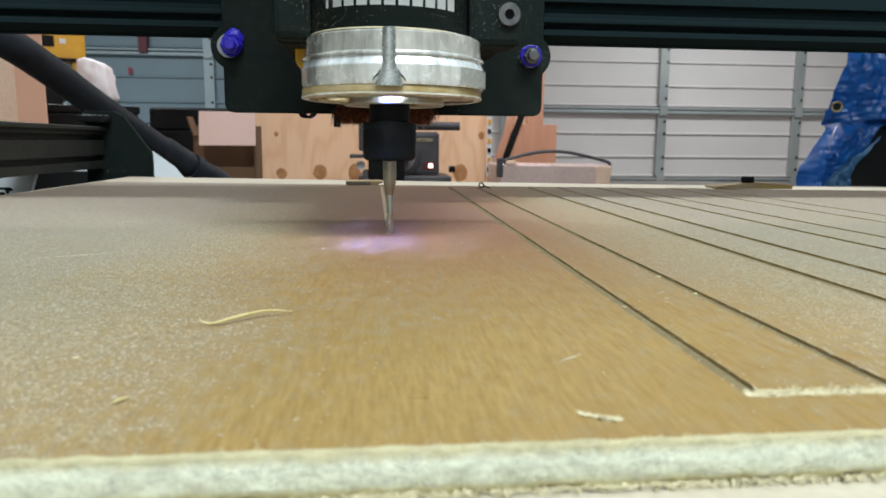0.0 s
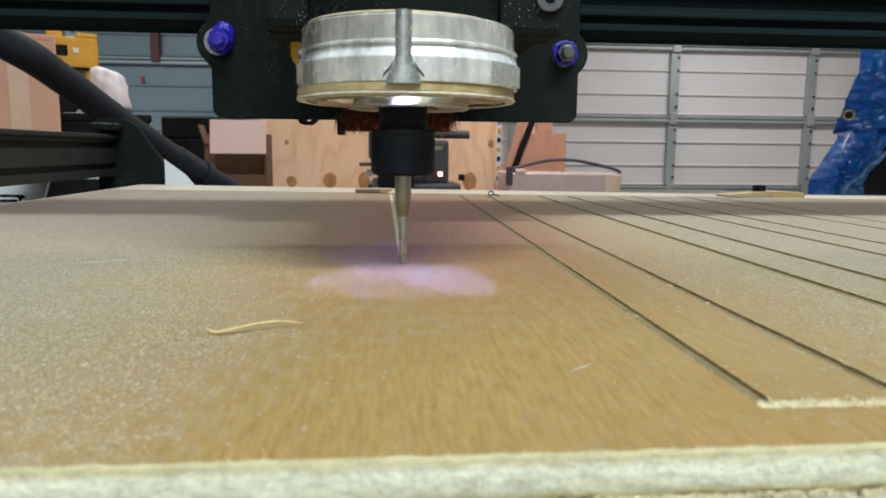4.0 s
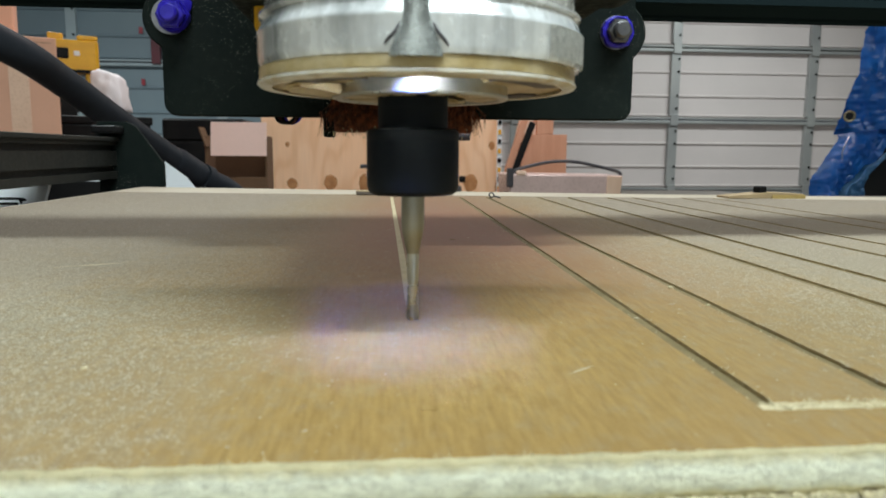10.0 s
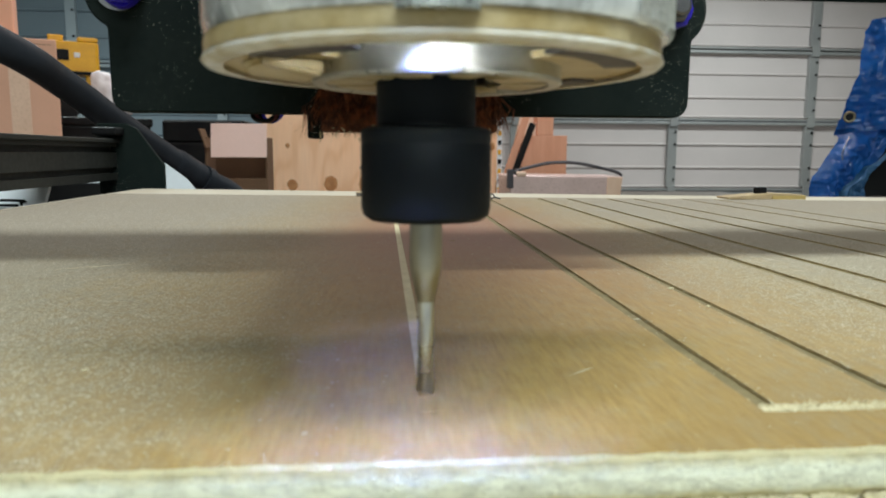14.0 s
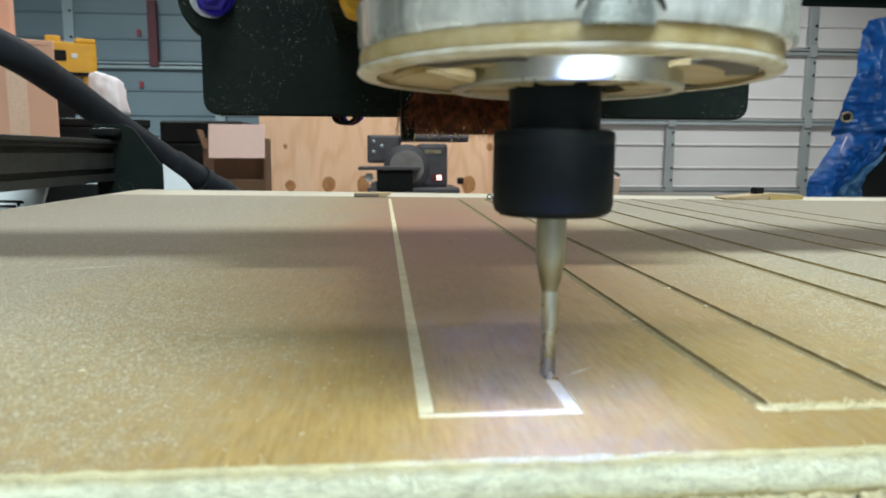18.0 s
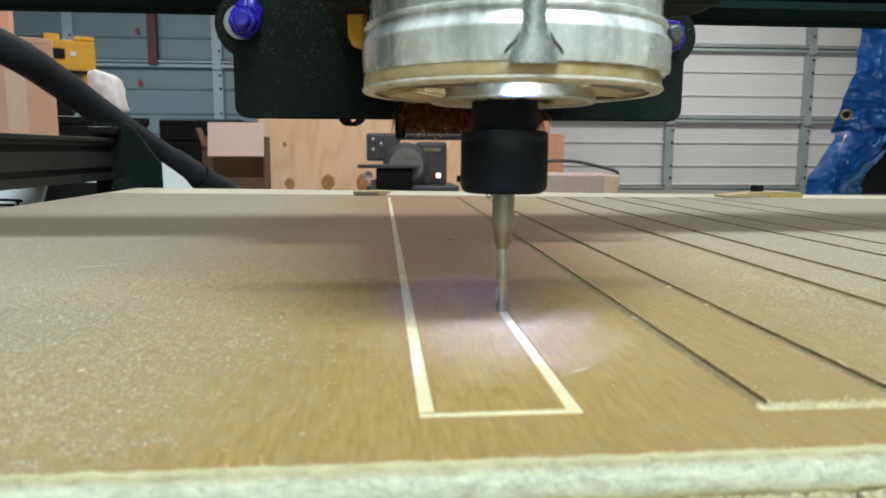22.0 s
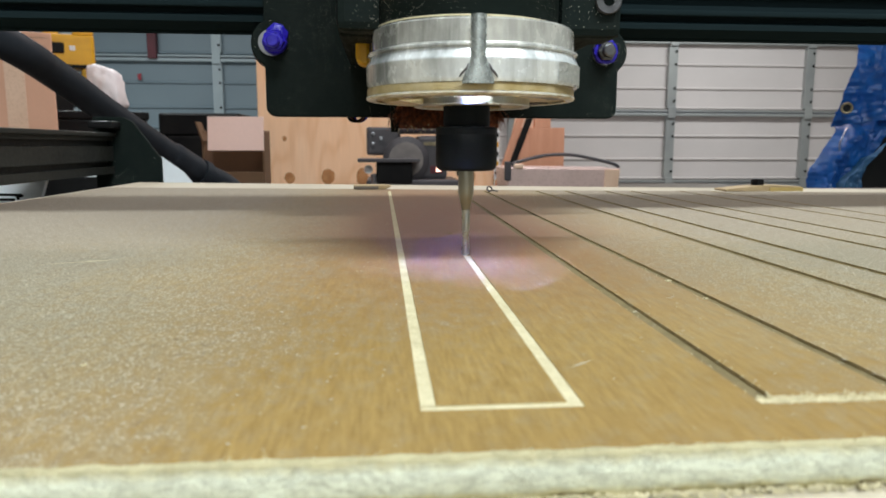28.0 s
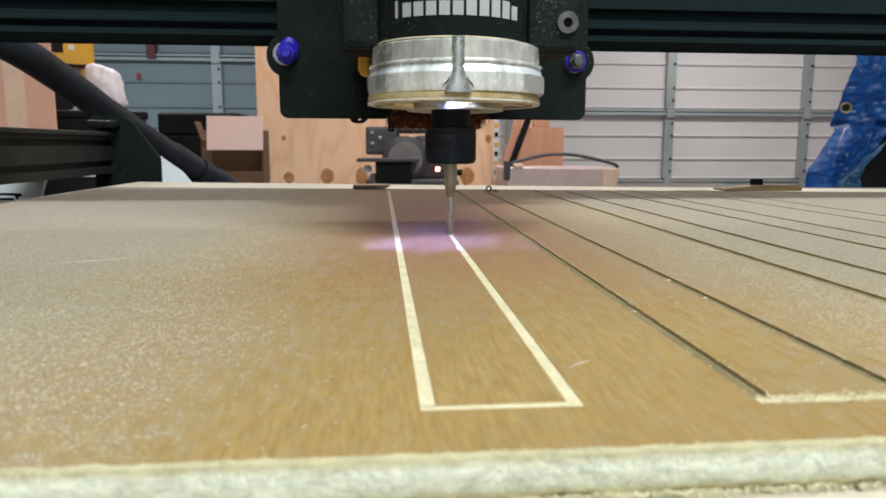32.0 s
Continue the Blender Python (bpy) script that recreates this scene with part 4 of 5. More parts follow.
part("web", bm, DUSTYALU, router, "dusty tan web under the disc with dark gaps", True)
# centre rib of the collar: a polished flared column, a thin dark line each side for shade
bm = bmesh.new()
prof = [(0.0027, 0.0857), (0.0027, 0.0745), (0.0028, 0.0720), (0.0034, 0.0692), (0.0046, 0.0668), (0.0054, 0.0646), (0.0056, 0.0632)]
rows = []
for w, z in prof:
    rows.append([bm.verts.new((-0.0010 + w * math.cos(radians(b)), -0.0405 - 0.0024 * math.sin(radians(b)), z)) for b in range(0, 181, 18)])
for a, b in zip(rows, rows[1:]):
    for k in range(len(a) - 1):
        bm.faces.new((a[k], a[k + 1], b[k + 1], b[k]))
bm.faces.new(rows[0])
bm.faces.new(rows[-1][::-1])
part("rib", bm, RIBMETAL, router, "polished flared rib", True)
for s in (-1, 1):
    fin = smooth_path([(-0.0010 + s * 0.0034, -0.0416, 0.0698), (-0.0010 + s * 0.0044, -0.0418, 0.0678), (-0.0010 + s * 0.0058, -0.0414, 0.0664), (-0.0010 + s * 0.0066, -0.0410, 0.0652)], 5)
    part("fin", bm_tube(fin, [0.0001 + 0.00030 * math.sin(math.pi * i / (len(fin) - 1)) for i in range(len(fin))], 8), SANDER, router, "thin dark line standing in for the shade beside the rib", True)


def work_light(x, y, low, r, lens, label):
    """A small lamp at the top of a short dark tube, added to narrow its light."""
    top = low + 0.0110
    tube = part("lamp_tube", moved(bm_lathe([(r + 0.0006, top), (r + 0.0006, low), (r, low), (r, top - 0.0004), (0, top - 0.0004), (0, top), (r + 0.0006, top)], 24), pose(x, y, 0)), BAFFLEBLACK, router, "added dark baffle that narrows the lamp's light", True)
    part("led", moved(bm_lathe([(0, top - 0.0018), (r * 0.90, top - 0.0018), (r * 0.94, top - 0.0012), (0, top - 0.0005)], 24), pose(x, y, 0)), lens, tube, label, True)


work_light(CX - 0.0040, -0.0274, 0.0634, 0.0036, LED, "violet-white glowing work light")
work_light(CX - 0.0065, 0.0278, 0.0606, 0.0036, LEDDIM, "bluish glowing work light")
# hidden glowing strip, added behind the lip to brighten the disc's front
glow_bm = moved(bm_box((-0.0125, -0.0003, -0.0002), (0.0125, 0.0003, 0.0002)), pose(CX - 0.0012, -0.0309, 0.0620, -35))
part("lamp_strip", glow_bm, GLOWSTRIP, router, "added white glowing strip that brightens the disc's front")

# spindle, collet nut and bit
part("spindle", bm_lathe([(0, 0.0728), (0.0092, 0.0728), (0.0092, 0.0490), (0, 0.0490)], 48), RUBBER, router, "black spindle shaft", True)
part("collet_nut", bm_lathe([(0, 0.0499), (0.0110, 0.0499), (0.0120, 0.0494), (0.0122, 0.0486), (0.0122, 0.0472), (0.0121, 0.0470), (0.0121, 0.0468), (0.0122, 0.0466), (0.0122, 0.0350), (0.0118, 0.0336), (0.0106, 0.0327), (0, 0.0327)], 64), RUBBER, router, "matt black collet nut", True)
bit = part("bit_shank", bm_lathe([(0, 0.0345), (0.0031, 0.0345), (0.0031, 0.0240), (0.0029, 0.0226), (0.0021, 0.0186), (0.0018, 0.0176), (0.0017, 0.0168), (0, 0.0168)], 40), STEEL, router, "steel shank tapering to the cutter", True)
bm = bmesh.new()
n, turns, z0, z1 = 40, 0.55, -0.0015, 0.0173
rows = []
for i in range(n + 1):
    z = z0 + (z1 - z0) * i / n
    tw = turns * 2 * math.pi * i / n
    ring = []
    for k in range(20):
        a = 2 * math.pi * k / 20
        r = 0.00168 * (0.80 + 0.20 * abs(math.cos(a - tw)) ** 0.6)
        ring.append(bm.verts.new((r * math.cos(a), r * math.sin(a), z)))
    rows.append(ring)
for a, b in zip(rows, rows[1:]):
    for k in range(20):
        j = (k + 1) % 20
        bm.faces.new((a[k], a[j], b[j], b[k]))
bm.faces.new(rows[0][::-1])
bm.faces.new(rows[-1])
part("cutter", bm, CARBIDE, bit, "fluted carbide cutter", True)

# yellow lever beside the collar
part("lever", bm_prism([(-0.0440, 0.0775), (-0.0415, 0.0752), (-0.0385, 0.0758), (-0.0378, 0.100), (-0.0440, 0.100)], 0.020, 0.030, 0.0012), YELLOW, router, "yellow plastic lever")

# brush behind the spindle: holder and rusty bristles
holder = part("brush_holder", bm_box((-0.0290, 0.066, 0.0490), (-0.0253, 0.075, 0.0640), 0.0006), BLACKPLATE, router)
part("brush_holder", bm_box((-0.0290, 0.072, 0.0515), (0.0245, 0.080, 0.0640), 0.0006), BLACKPLATE, router)
part("bristle_block", bm_box((-0.0253, 0.0660, 0.0508), (0.0240, 0.0735, 0.0635), 0.0008), BRISTLE, router, "matted dark rust bristle core")
rnd = random.Random(9)
bm = bmesh.new()
for i in range(3000):
    x = rnd.uniform(-0.0255, 0.0242)
    y = rnd.uniform(0.064, 0.0735)
    top, bot = 0.0620, 0.0488 + rnd.uniform(0.0, 0.0060) + 0.0012 * noise.noise(Vector((x * 180, y * 90, 0)))
    a = Vector((x, y, top))
    b = Vector((x + rnd.gauss(0, 0.0022), y + rnd.gauss(0, 0.0014), (top + bot) / 2))
    c = Vector((b.x + rnd.gauss(0, 0.0024), b.y + rnd.gauss(0, 0.0016), bot))
    w = Vector((rnd.uniform(-1, 1), rnd.uniform(-1, 1), 0)).normalized() * 0.00016
    vs = [bm.verts.new(p) for p in (a - w, a + w, b + w, b - w, c)]
    bm.faces.new(vs[:4])
    bm.faces.new((vs[3], vs[2], vs[4]))
tagged(part("bristles", bm, BRISTLE, router, "rust-brown matted bristles with sawdust"), kind="stuff")
bm = bmesh.new()
for i in range(60):
    p = Vector((rnd.uniform(-0.027, 0.024), rnd.uniform(0.0625, 0.066), rnd.uniform(0.0486, 0.0520)))
    s = rnd.uniform(0.0003, 0.0008)
    moved_v = [bm.verts.new(p + Vector((rnd.uniform(-s, s), rnd.uniform(-s, s), rnd.uniform(-s, s) * 1.6))) for _ in range(4)]
    for tri in ((0, 1, 2), (0, 2, 3), (0, 3, 1), (1, 3, 2)):
        bm.faces.new([moved_v[q] for q in tri])
tagged(part("chip_crumbs", bm, CORE, router, "pale sawdust crumbs caught in the bristles"), kind="stuff")

# ---- things behind the machine ----


def carton(name, x1, y0, width, depth, z1, turn, label, tape=None, z0=BACK):
    """A closed box; x1, y0 is its near right-hand corner, turn its angle."""
    ob = thing(name, (x1, y0, z0), label, "box")
    ob.rotation_euler = (0, 0, radians(turn))
    h = z1 - z0
    part("body", bm_box((-width, 0, 0), (0, depth, h), 0.003), CARD, ob)
    part("seam", bm_box((-width + 0.01, -0.0004, h * 0.97), (-0.01, 0.001, h * 0.972), 0.0001), CARDDARK, ob)
    if tape:
        part("tape", bm_box((tape[0], -0.0007, h * 0.1), (tape[1], 0.001, h + 0.0006), 0.0002), TAPE, ob, "strip of shiny packing tape")
    return ob


carton("cardboard_box", -0.698, 1.60, 0.48, 0.34, 1.135, 24, "large brown cardboard box with a strip of tape", (-0.092, -0.055))
carton("cardboard_box", -0.860, 1.76, 0.36, 0.26, 1.30, 24, "smaller brown cardboard box on a larger one", None, 1.1352)

# open carton with a pale flap folded out
box = thing("open_box", (-0.385, 2.0, BACK), "open cardboard box with a pale flap hanging out", "box")
for lo, hi in (((-0.11, 0.0, 0), (-0.104, 0.10, 0.20)), ((0.054, 0.0, 0), (0.060, 0.10, 0.20)), ((-0.11, 0.095, 0), (0.060, 0.10, 0.20)), ((-0.11, 0.0, 0), (0.060, 0.10, 0.006)), ((-0.104, 0.0, 0.006), (0.054, 0.005, 0.085))):
    part("side", bm_box(lo, hi, 0.001), CARDDARK, box)
part("flap", moved(bm_box((-0.083, -0.003, -0.092), (0.066, 0.003, 0.0), 0.001), pose(0, -0.035, 0.236, -8)), CARDPALE, box, "pale printed flap")
part("side_flap", moved(bm_box((-0.002, 0, 0), (0.002, 0.06, 0.055), 0.001), pose(-0.100, -0.03, 0.17, 0, -18)), CARDDARK, box)

# black crate and dark case
ob = thing("black_crate", (-0.70, 1.90, BACK), "black plastic crate standing among the boxes", "crate")
ob.rotation_euler = (0, 0, radians(20))
part("body", bm_box((-0.13, 0.0, 0), (0.09, 0.22, 0.225), 0.006), BLACKPLASTIC, ob)
part("rim", bm_box((-0.135, -0.005, 0.225), (0.095, 0.225, 0.245), 0.004), BLACKPLASTIC, ob)
ob = thing("tool_case", (-0.555, 2.45, BACK), "dark grey plastic tool case with sloping lid", "case")
part("body", bm_box((-0.16, -0.10, 0), (0.12, 0.12, 0.19), 0.008), BLACKPLASTIC, ob)
part("lid", bm_prism([(-0.16, 0.19), (0.12, 0.19), (0.10, 0.262), (-0.16, 0.262)], -0.10, 0.12, 0.006), BLACKPLASTIC, ob)
part("latch", bm_box((0.02, -0.108, 0.16), (0.06, -0.10, 0.22), 0.003), SANDER, ob)
ob = thing("crate", (-0.93, 2.18, BACK), "dark wooden crate carrying a yellow tool", "crate")
ob.rotation_euler = (0, 0, radians(23))
part("body", bm_box((-0.20, 0.0, 0), (0.025, 0.26, 0.386), 0.004), BLACKPLASTIC, ob)

# yellow battery charger with a dark slot, and white bag
ob = thing("yellow_charger", (-1.010, 2.205, BACK + 0.386), "yellow plastic battery charger with a black slot", "charger")
ob.scale = (1.05, 0.8, 0.63)
ob.rotation_euler = (0, 0, radians(23))
part("body", bm_box((-0.03, 0.0, 0.0), (0.150, 0.12, 0.160), 0.010), YELLOW, ob)
part("grip", bm_box((0.095, 0.005, 0.16), (0.149, 0.115, 0.182), 0.006), YELLOW, ob)
part("knob", bm_box((0.020, 0.03, 0.16), (0.060, 0.09, 0.192), 0.006), YELLOW, ob)
part("leg", bm_box((0.112, 0.01, -0.075), (0.148, 0.11, 0.01), 0.006), YELLOW, ob)
part("slot", bm_box((0.012, -0.004, 0.070), (0.072, 0.008, 0.120), 0.004), BLACKPLASTIC, ob)
part("label_plate", bm_box((0.085, -0.0025, 0.085), (0.100, 0.002, 0.108), 0.001), WHITEINK, ob)
part("foot_slot", bm_box((0.05, -0.003, 0.004), (0.135, 0.005, 0.020), 0.002), BLACKPLASTIC, ob)


def lumpy(name, centre, size, mat, parent, seed, amount=0.25, rough=2.2, label=""):
    bm = bmesh.new()
    bmesh.ops.create_icosphere(bm, subdivisions=4, radius=1.0)
    off = Vector((seed * 3.1, seed * 1.7, seed))
    for v in bm.verts:
        n = v.co.normalized()
        v.co = n * (1 + amount * noise.noise(n * rough + off) + amount * 0.4 * noise.noise(n * rough * 3 + off))
        v.co.x, v.co.y, v.co.z = v.co.x * size[0], v.co.y * size[1], v.co.z * size[2]
    return part(name, moved(bm, pose(*centre)), mat, parent, label, True)


ob = thing("plastic_bag", (-0.745, 1.99, BACK + 0.245), "crumpled white plastic bag on a black crate", "bag")
bag = lumpy("bag", (0.000, 0.0, 0.064), (0.050, 0.05, 0.066), WHITEBAG, ob, 3, 0.10, 2.6)
for v in bag.data.vertices:
    n = Vector(((v.co.x - 0.004) / 0.058, v.co.y / 0.05, (v.co.z - 0.066) / 0.070))
    k = (n.length / max(abs(n.x), abs(n.y), abs(n.z))) ** 0.62
    crease = 1 + 0.05 * abs(noise.noise(n * 5.0))
    v.co = Vector((0.014 + 0.043 * n.x * k * crease - 0.010 * n.z, 0.046 * n.y * k * crease, 0.064 + (0.064 - 0.010 * n.x) * n.z * k * crease))

# plywood sheet leaning at the back, with knots
ply = thing("plywood_sheet", (0, 2.62, BACK), "pale pine plywood sheet with brown knots standing upright", "plywood")
part("panel", bm_box((-0.445, 0.0, 0), (0.440, 0.012, 0.72), 0.001), PINE, ply)
for x, z, w, h in ((-0.352, 0.184, 0.008, 0.010), (-0.337, 0.040, 0.020, 0.022), (-0.197, 0.045, 0.026, 0.030), (-0.070, 0.042, 0.024, 0.036), (0.325, 0.045, 0.028, 0.034), (0.405, 0.185, 0.012, 0.016), (0.43, 0.03, 0.01, 0.03)):
    bm = bm_lathe([(0, -0.0012), (0.35, -0.0014), (0.8, -0.0010), (1.0, 0.0), (0, 0.0)], 20)
    for v in bm.verts:
        k = 1 + 0.18 * noise.noise(Vector((v.co.x * 2, v.co.y * 2, x * 30)))
        v.co.x, v.co.y = v.co.x * w * k, v.co.y * h * k
    part("knot", moved(bm, Matrix.Translation((x, 0.0002, z)) @ Matrix(((1, 0, 0, 0), (0, 0, 1, 0), (0, 1, 0, 0), (0, 0, 0, 1)))), KNOT, ply)
part("batten", bm_box((-0.3, 0.012, 0), (-0.25, 0.30, 0.30), 0.003), PALEWOOD, ply)

# bench sander: base, disc, belt arm, table and lit switch
ob = thing("bench_sander", (0.09, 2.2, BACK), "dark grey bench sander with disc, belt arm and lit switch", "sander")
part("base", bm_box((-0.135, -0.10, 0.0), (0.145, 0.12, 0.058), 0.006), SANDER, ob)
part("motor", bm_box((0.02, -0.05, 0.058), (0.112, 0.11, 0.190), 0.010), SANDER, ob)
part("disc_guard", moved(bm_lathe([(0, 0), (0.070, 0), (0.070, 0.022), (0.064, 0.026), (0, 0.026)], 48), pose(-0.015, -0.045, 0.118, 90)), SANDER, ob, "", True)
part("disc", moved(bm_lathe([(0, 0), (0.052, 0), (0.052, 0.006), (0, 0.007)], 48), pose(-0.015, -0.074, 0.118, 90)), SANDERLIGHT, ob, "pale worn sanding disc", True)
part("disc_plate", bm_box((-0.135, -0.02, 0.130), (-0.03, 0.06, 0.216), 0.008), SANDER, ob)
part("table", bm_box((-0.158, -0.18, 0.112), (0.022, -0.078, 0.122), 0.002), SANDER, ob, "flat dark work table")
part("bracket", bm_box((-0.105, -0.16, 0.05), (0.0, -0.08, 0.112), 0.004), BLACKPLASTIC, ob)
part("belt_arm", moved(bm_tube([(-0.05, 0, 0), (0.158, 0, 0)], 0.013, 16), pose(0.018, -0.03, 0.208)), SANDER, ob, "", True)
part("badge", bm_box((0.040, -0.0525, 0.160), (0.092, -0.049, 0.170), 0.0005), BRASS, ob, "faded gold plate")
part("switch_plate", bm_box((0.060, -0.0530, 0.075), (0.098, -0.0495, 0.098), 0.001), MAROON, ob)
part("switch", bm_box((0.078, -0.056, 0.080), (0.092, -0.052, 0.094), 0.001), LAMPRED, ob, "small lit switch")
part("belt_knob", moved(bm_lathe([(0, 0), (0.010, 0), (0.010, 0.018), (0, 0.02)], 16), pose(0.148, 0, 0.075, 0, 90)), BLACKPLASTIC, ob)
part("clamp_knob", moved(bm_lathe([(0, 0), (0.012, 0), (0.013, 0.02), (0, 0.024)], 16), pose(-0.128, -0.11, 0.09, 90)), PAPER, ob, "pale clamp knob")
part("foot_knob", moved(bm_lathe([(0, 0), (0.012, 0), (0.012, 0.03), (0, 0.033)], 16), pose(-0.11, -0.11, 0.045)), ZINC, ob)
for x, z in ((-0.115, 0.196), (-0.09, 0.182), (-0.115, 0.165)):
    part("screw", moved(bm_lathe([(0, 0), (0.006, 0), (0.006, 0.003), (0, 0.004)], 12), pose(x, -0.02, z, 90)), ZINC, ob)

# offcuts leaning beside the plywood
WOODS = (("offcut", 0.452, 2.50, 0.40, 0.05, 0.025, 12, PALEWOOD, "pale wood offcut leaning upright"), ("offcut", 0.475, 2.46, 0.36, 0.03, 0.02, 16, PALEWOOD, "pale wood offcut leaning upright"),
         ("offcut", 0.405, 2.44, 0.30, 0.022, 0.02, 18, REDWOOD, "reddish wood offcut leaning upright"))
for name, x, y, h, w, d, tilt, mat, label in WOODS:
    ob = thing(name, (x, y, BACK), label, "offcut", "wood offcuts beside the plywood")
    part("board", moved(bm_box((-w / 2, -d / 2, 0), (w / 2, d / 2, h), 0.001), pose(0, 0, 0.004, 0, tilt)), mat, ob)
ob = thing("black_pry_bar", (0.415, 2.38, BACK), "black flat bar leaning upright", "bar")
part("bar", moved(bm_box((-0.011, -0.004, 0), (0.011, 0.004, 0.275), 0.002), pose(0, 0, 0.004, 0, 20)), BLACKPLASTIC, ob)
ob = thing("orange_block", (0.565, 2.46, BACK), "terracotta-coloured wooden block with a raised tab", "block")
part("body", bm_box((-0.085, -0.03, 0), (0.078, 0.03, 0.223), 0.002), REDWOOD, ob)
part("tab", bm_box((-0.03, -0.03, 0.223), (0.028, 0.03, 0.56), 0.002), REDWOOD, ob)
ob = thing("tape_measure_blade", (0.418, 2.52, BACK), "yellow and white marked strip hanging by the plywood", "rule")
for k in range(9):
    part("mark", bm_box((-0.006, -0.002, 0.02 + k * 0.034), (0.006, 0.002, 0.037 + k * 0.034), 0.0005), BLACKPLASTIC if k % 2 else YELLOW, ob)
part("strip", bm_box((-0.009, 0.002, 0), (0.009, 0.004, 0.34), 0.0005), PAPER, ob)

# smoky plastic tote with a dark carrying handle
ob = thing("plastic_tote", (0.532, 2.1, BACK), "smoky grey-brown plastic tote with a dark arched handle", "tote")
part("body", bm_prism([(-0.163, 0.0), (0.160, 0.0), (0.168, 0.095), (-0.172, 0.098)], -0.10, 0.10, 0.004), SMOKE, ob)
part("end_panel", bm_prism([(0.118, 0.01), (0.158, 0.01), (0.165, 0.092), (0.12, 0.093)], -0.104, -0.098, 0.001), PALEWOOD, ob)
part("handle", bm_tube(smooth_path([(-0.150, -0.09, 0.098), (-0.150, -0.09, 0.108), (-0.12, -0.09, 0.118), (-0.05, -0.09, 0.133), (0.02, -0.09, 0.134), (0.09, -0.09, 0.122), (0.158, -0.09, 0.104), (0.162, -0.09, 0.085)], 6), 0.0050, 10), SANDER, ob, "dark brown arched handle", True)
part("latch", bm_box((-0.176, -0.105, 0.06), (-0.158, -0.085, 0.115), 0.003), SANDER, ob)
part("rag", bm_box((-0.150, -0.105, 0.094), (-0.120, -0.07, 0.108), 0.006), PALEWOOD, ob)

# tarpaulin over a dark machine
ob = thing("covered_machine", (1.22, 1.62, BACK), "dark machine half covered by a creased blue tarpaulin", "machine")
part("cabinet", bm_prism([(-0.16, 0.0), (0.2, 0.0), (0.2, 0.32), (-0.02, 0.26), (-0.08, 0.20), (-0.16, 0.10)], -0.12, -0.02, 0.004), BLACKPLASTIC, ob, "black machine housing")


def tarp_sheet(outline_left, y0, depth, seed, mat, name, label):
    """A hanging fold: a curtain from its left edge (x, z pairs from the top) to the far right, with creases and thickness."""
    bm = bmesh.new()
    n, m = 70, 70
    rows = []
    for i in range(n + 1):
        s = i / n * (len(outline_left) - 1)
        k = min(int(s), len(outline_left) - 2)
        f = s - k
        (xa, za, xb, zb), (xc, zc, xd, zd) = outline_left[k], outline_left[k + 1]
        x0, z0, x1, z1 = xa + (xc - xa) * f, za + (zc - za) * f, xb + (xd - xb) * f, zb + (zd - zb) * f
        row = []
        for j in range(m + 1):
            u = j / m
            x, z = x0 + (x1 - x0) * u, z0 + (z1 - z0) * u
            p = Vector((x * 9 + seed, z * 9, seed))
            crease = 0.024 * noise.noise(p) + 0.011 * abs(noise.noise(p * 2.3)) + 0.008 * abs(noise.noise(Vector((p.x * 7, p.y * 3, 1)))) + 0.004 * noise.noise(p * 13)
            edge = 0.05 * (1 - min(1, u * 3)) ** 2
            row.append(bm.verts.new((x + 0.006 * noise.noise(p * 2), y0 + depth * (1 - u) * 0.2 + edge - crease, z + 0.004 * noise.noise(p * 3))))
        rows.append(row)
    for a, b in zip(rows, rows[1:]):
        for j in range(m):
            bm.faces.new((a[j], a[j + 1], b[j + 1], b[j]))
    bmesh.ops.solidify(bm, geom=bm.faces[:], thickness=0.0025)
    return part(name, bm, mat, ob, label, True)


top = tarp_sheet([(-0.135, 0.46, 0.2, 0.48), (-0.161, 0.36, 0.2, 0.36), (-0.185, 0.28, 0.2, 0.30), (-0.195, 0.205, 0.2, 0.265)], -0.16, 0.06, 3.0, TARP, "tarp_top", "shiny blue tarpaulin fold with an eyelet")
tarp_sheet([(-0.17, 0.24, 0.2, 0.29), (-0.190, 0.17, -0.085, 0.205), (-0.232, 0.10, -0.13, 0.135), (-0.232, 0.06, -0.16, 0.09), (-0.215, 0.0, -0.165, 0.0)], -0.13, 0.06, 8.0, TARP, "tarp_fold", "dull blue tarpaulin fold")
tarp_sheet([(-0.145, 0.125, -0.10, 0.185), (-0.200, 0.075, -0.148, 0.10), (-0.205, 0.0, -0.15, 0.0)], -0.15, 0.05, 13.0, TARPPALE, "tarp_hem", "faded frayed tarpaulin hem")
bm = bm_lathe([(0.0075, -0.001), (0.0125, -0.001), (0.0130, 0.001), (0.0110, 0.0025), (0.0085, 0.0022), (0.0075, -0.001)], 28)
part("eyelet", moved(bm, pose(-0.195, -0.140, 0.244, 90, 0, -25)), BRASS, ob, "dull metal eyelet", True)
# black disc standing in for the shade in the eyelet
part("eyelet_hole", moved(bm_lathe([(0, 0), (0.0078, 0), (0.0078, 0.0008), (0, 0.0008)], 20), pose(-0.195, -0.139, 0.244, 90, 0, -25)), BLACKPLASTIC, ob)
part("cord", bm_tube(smooth_path([(-0.205, -0.16, 0.20), (-0.215, -0.165, 0.185), (-0.222, -0.165, 0.165), (-0.220, -0.165, 0.150)], 5), 0.0012, 6), ZINC, ob)

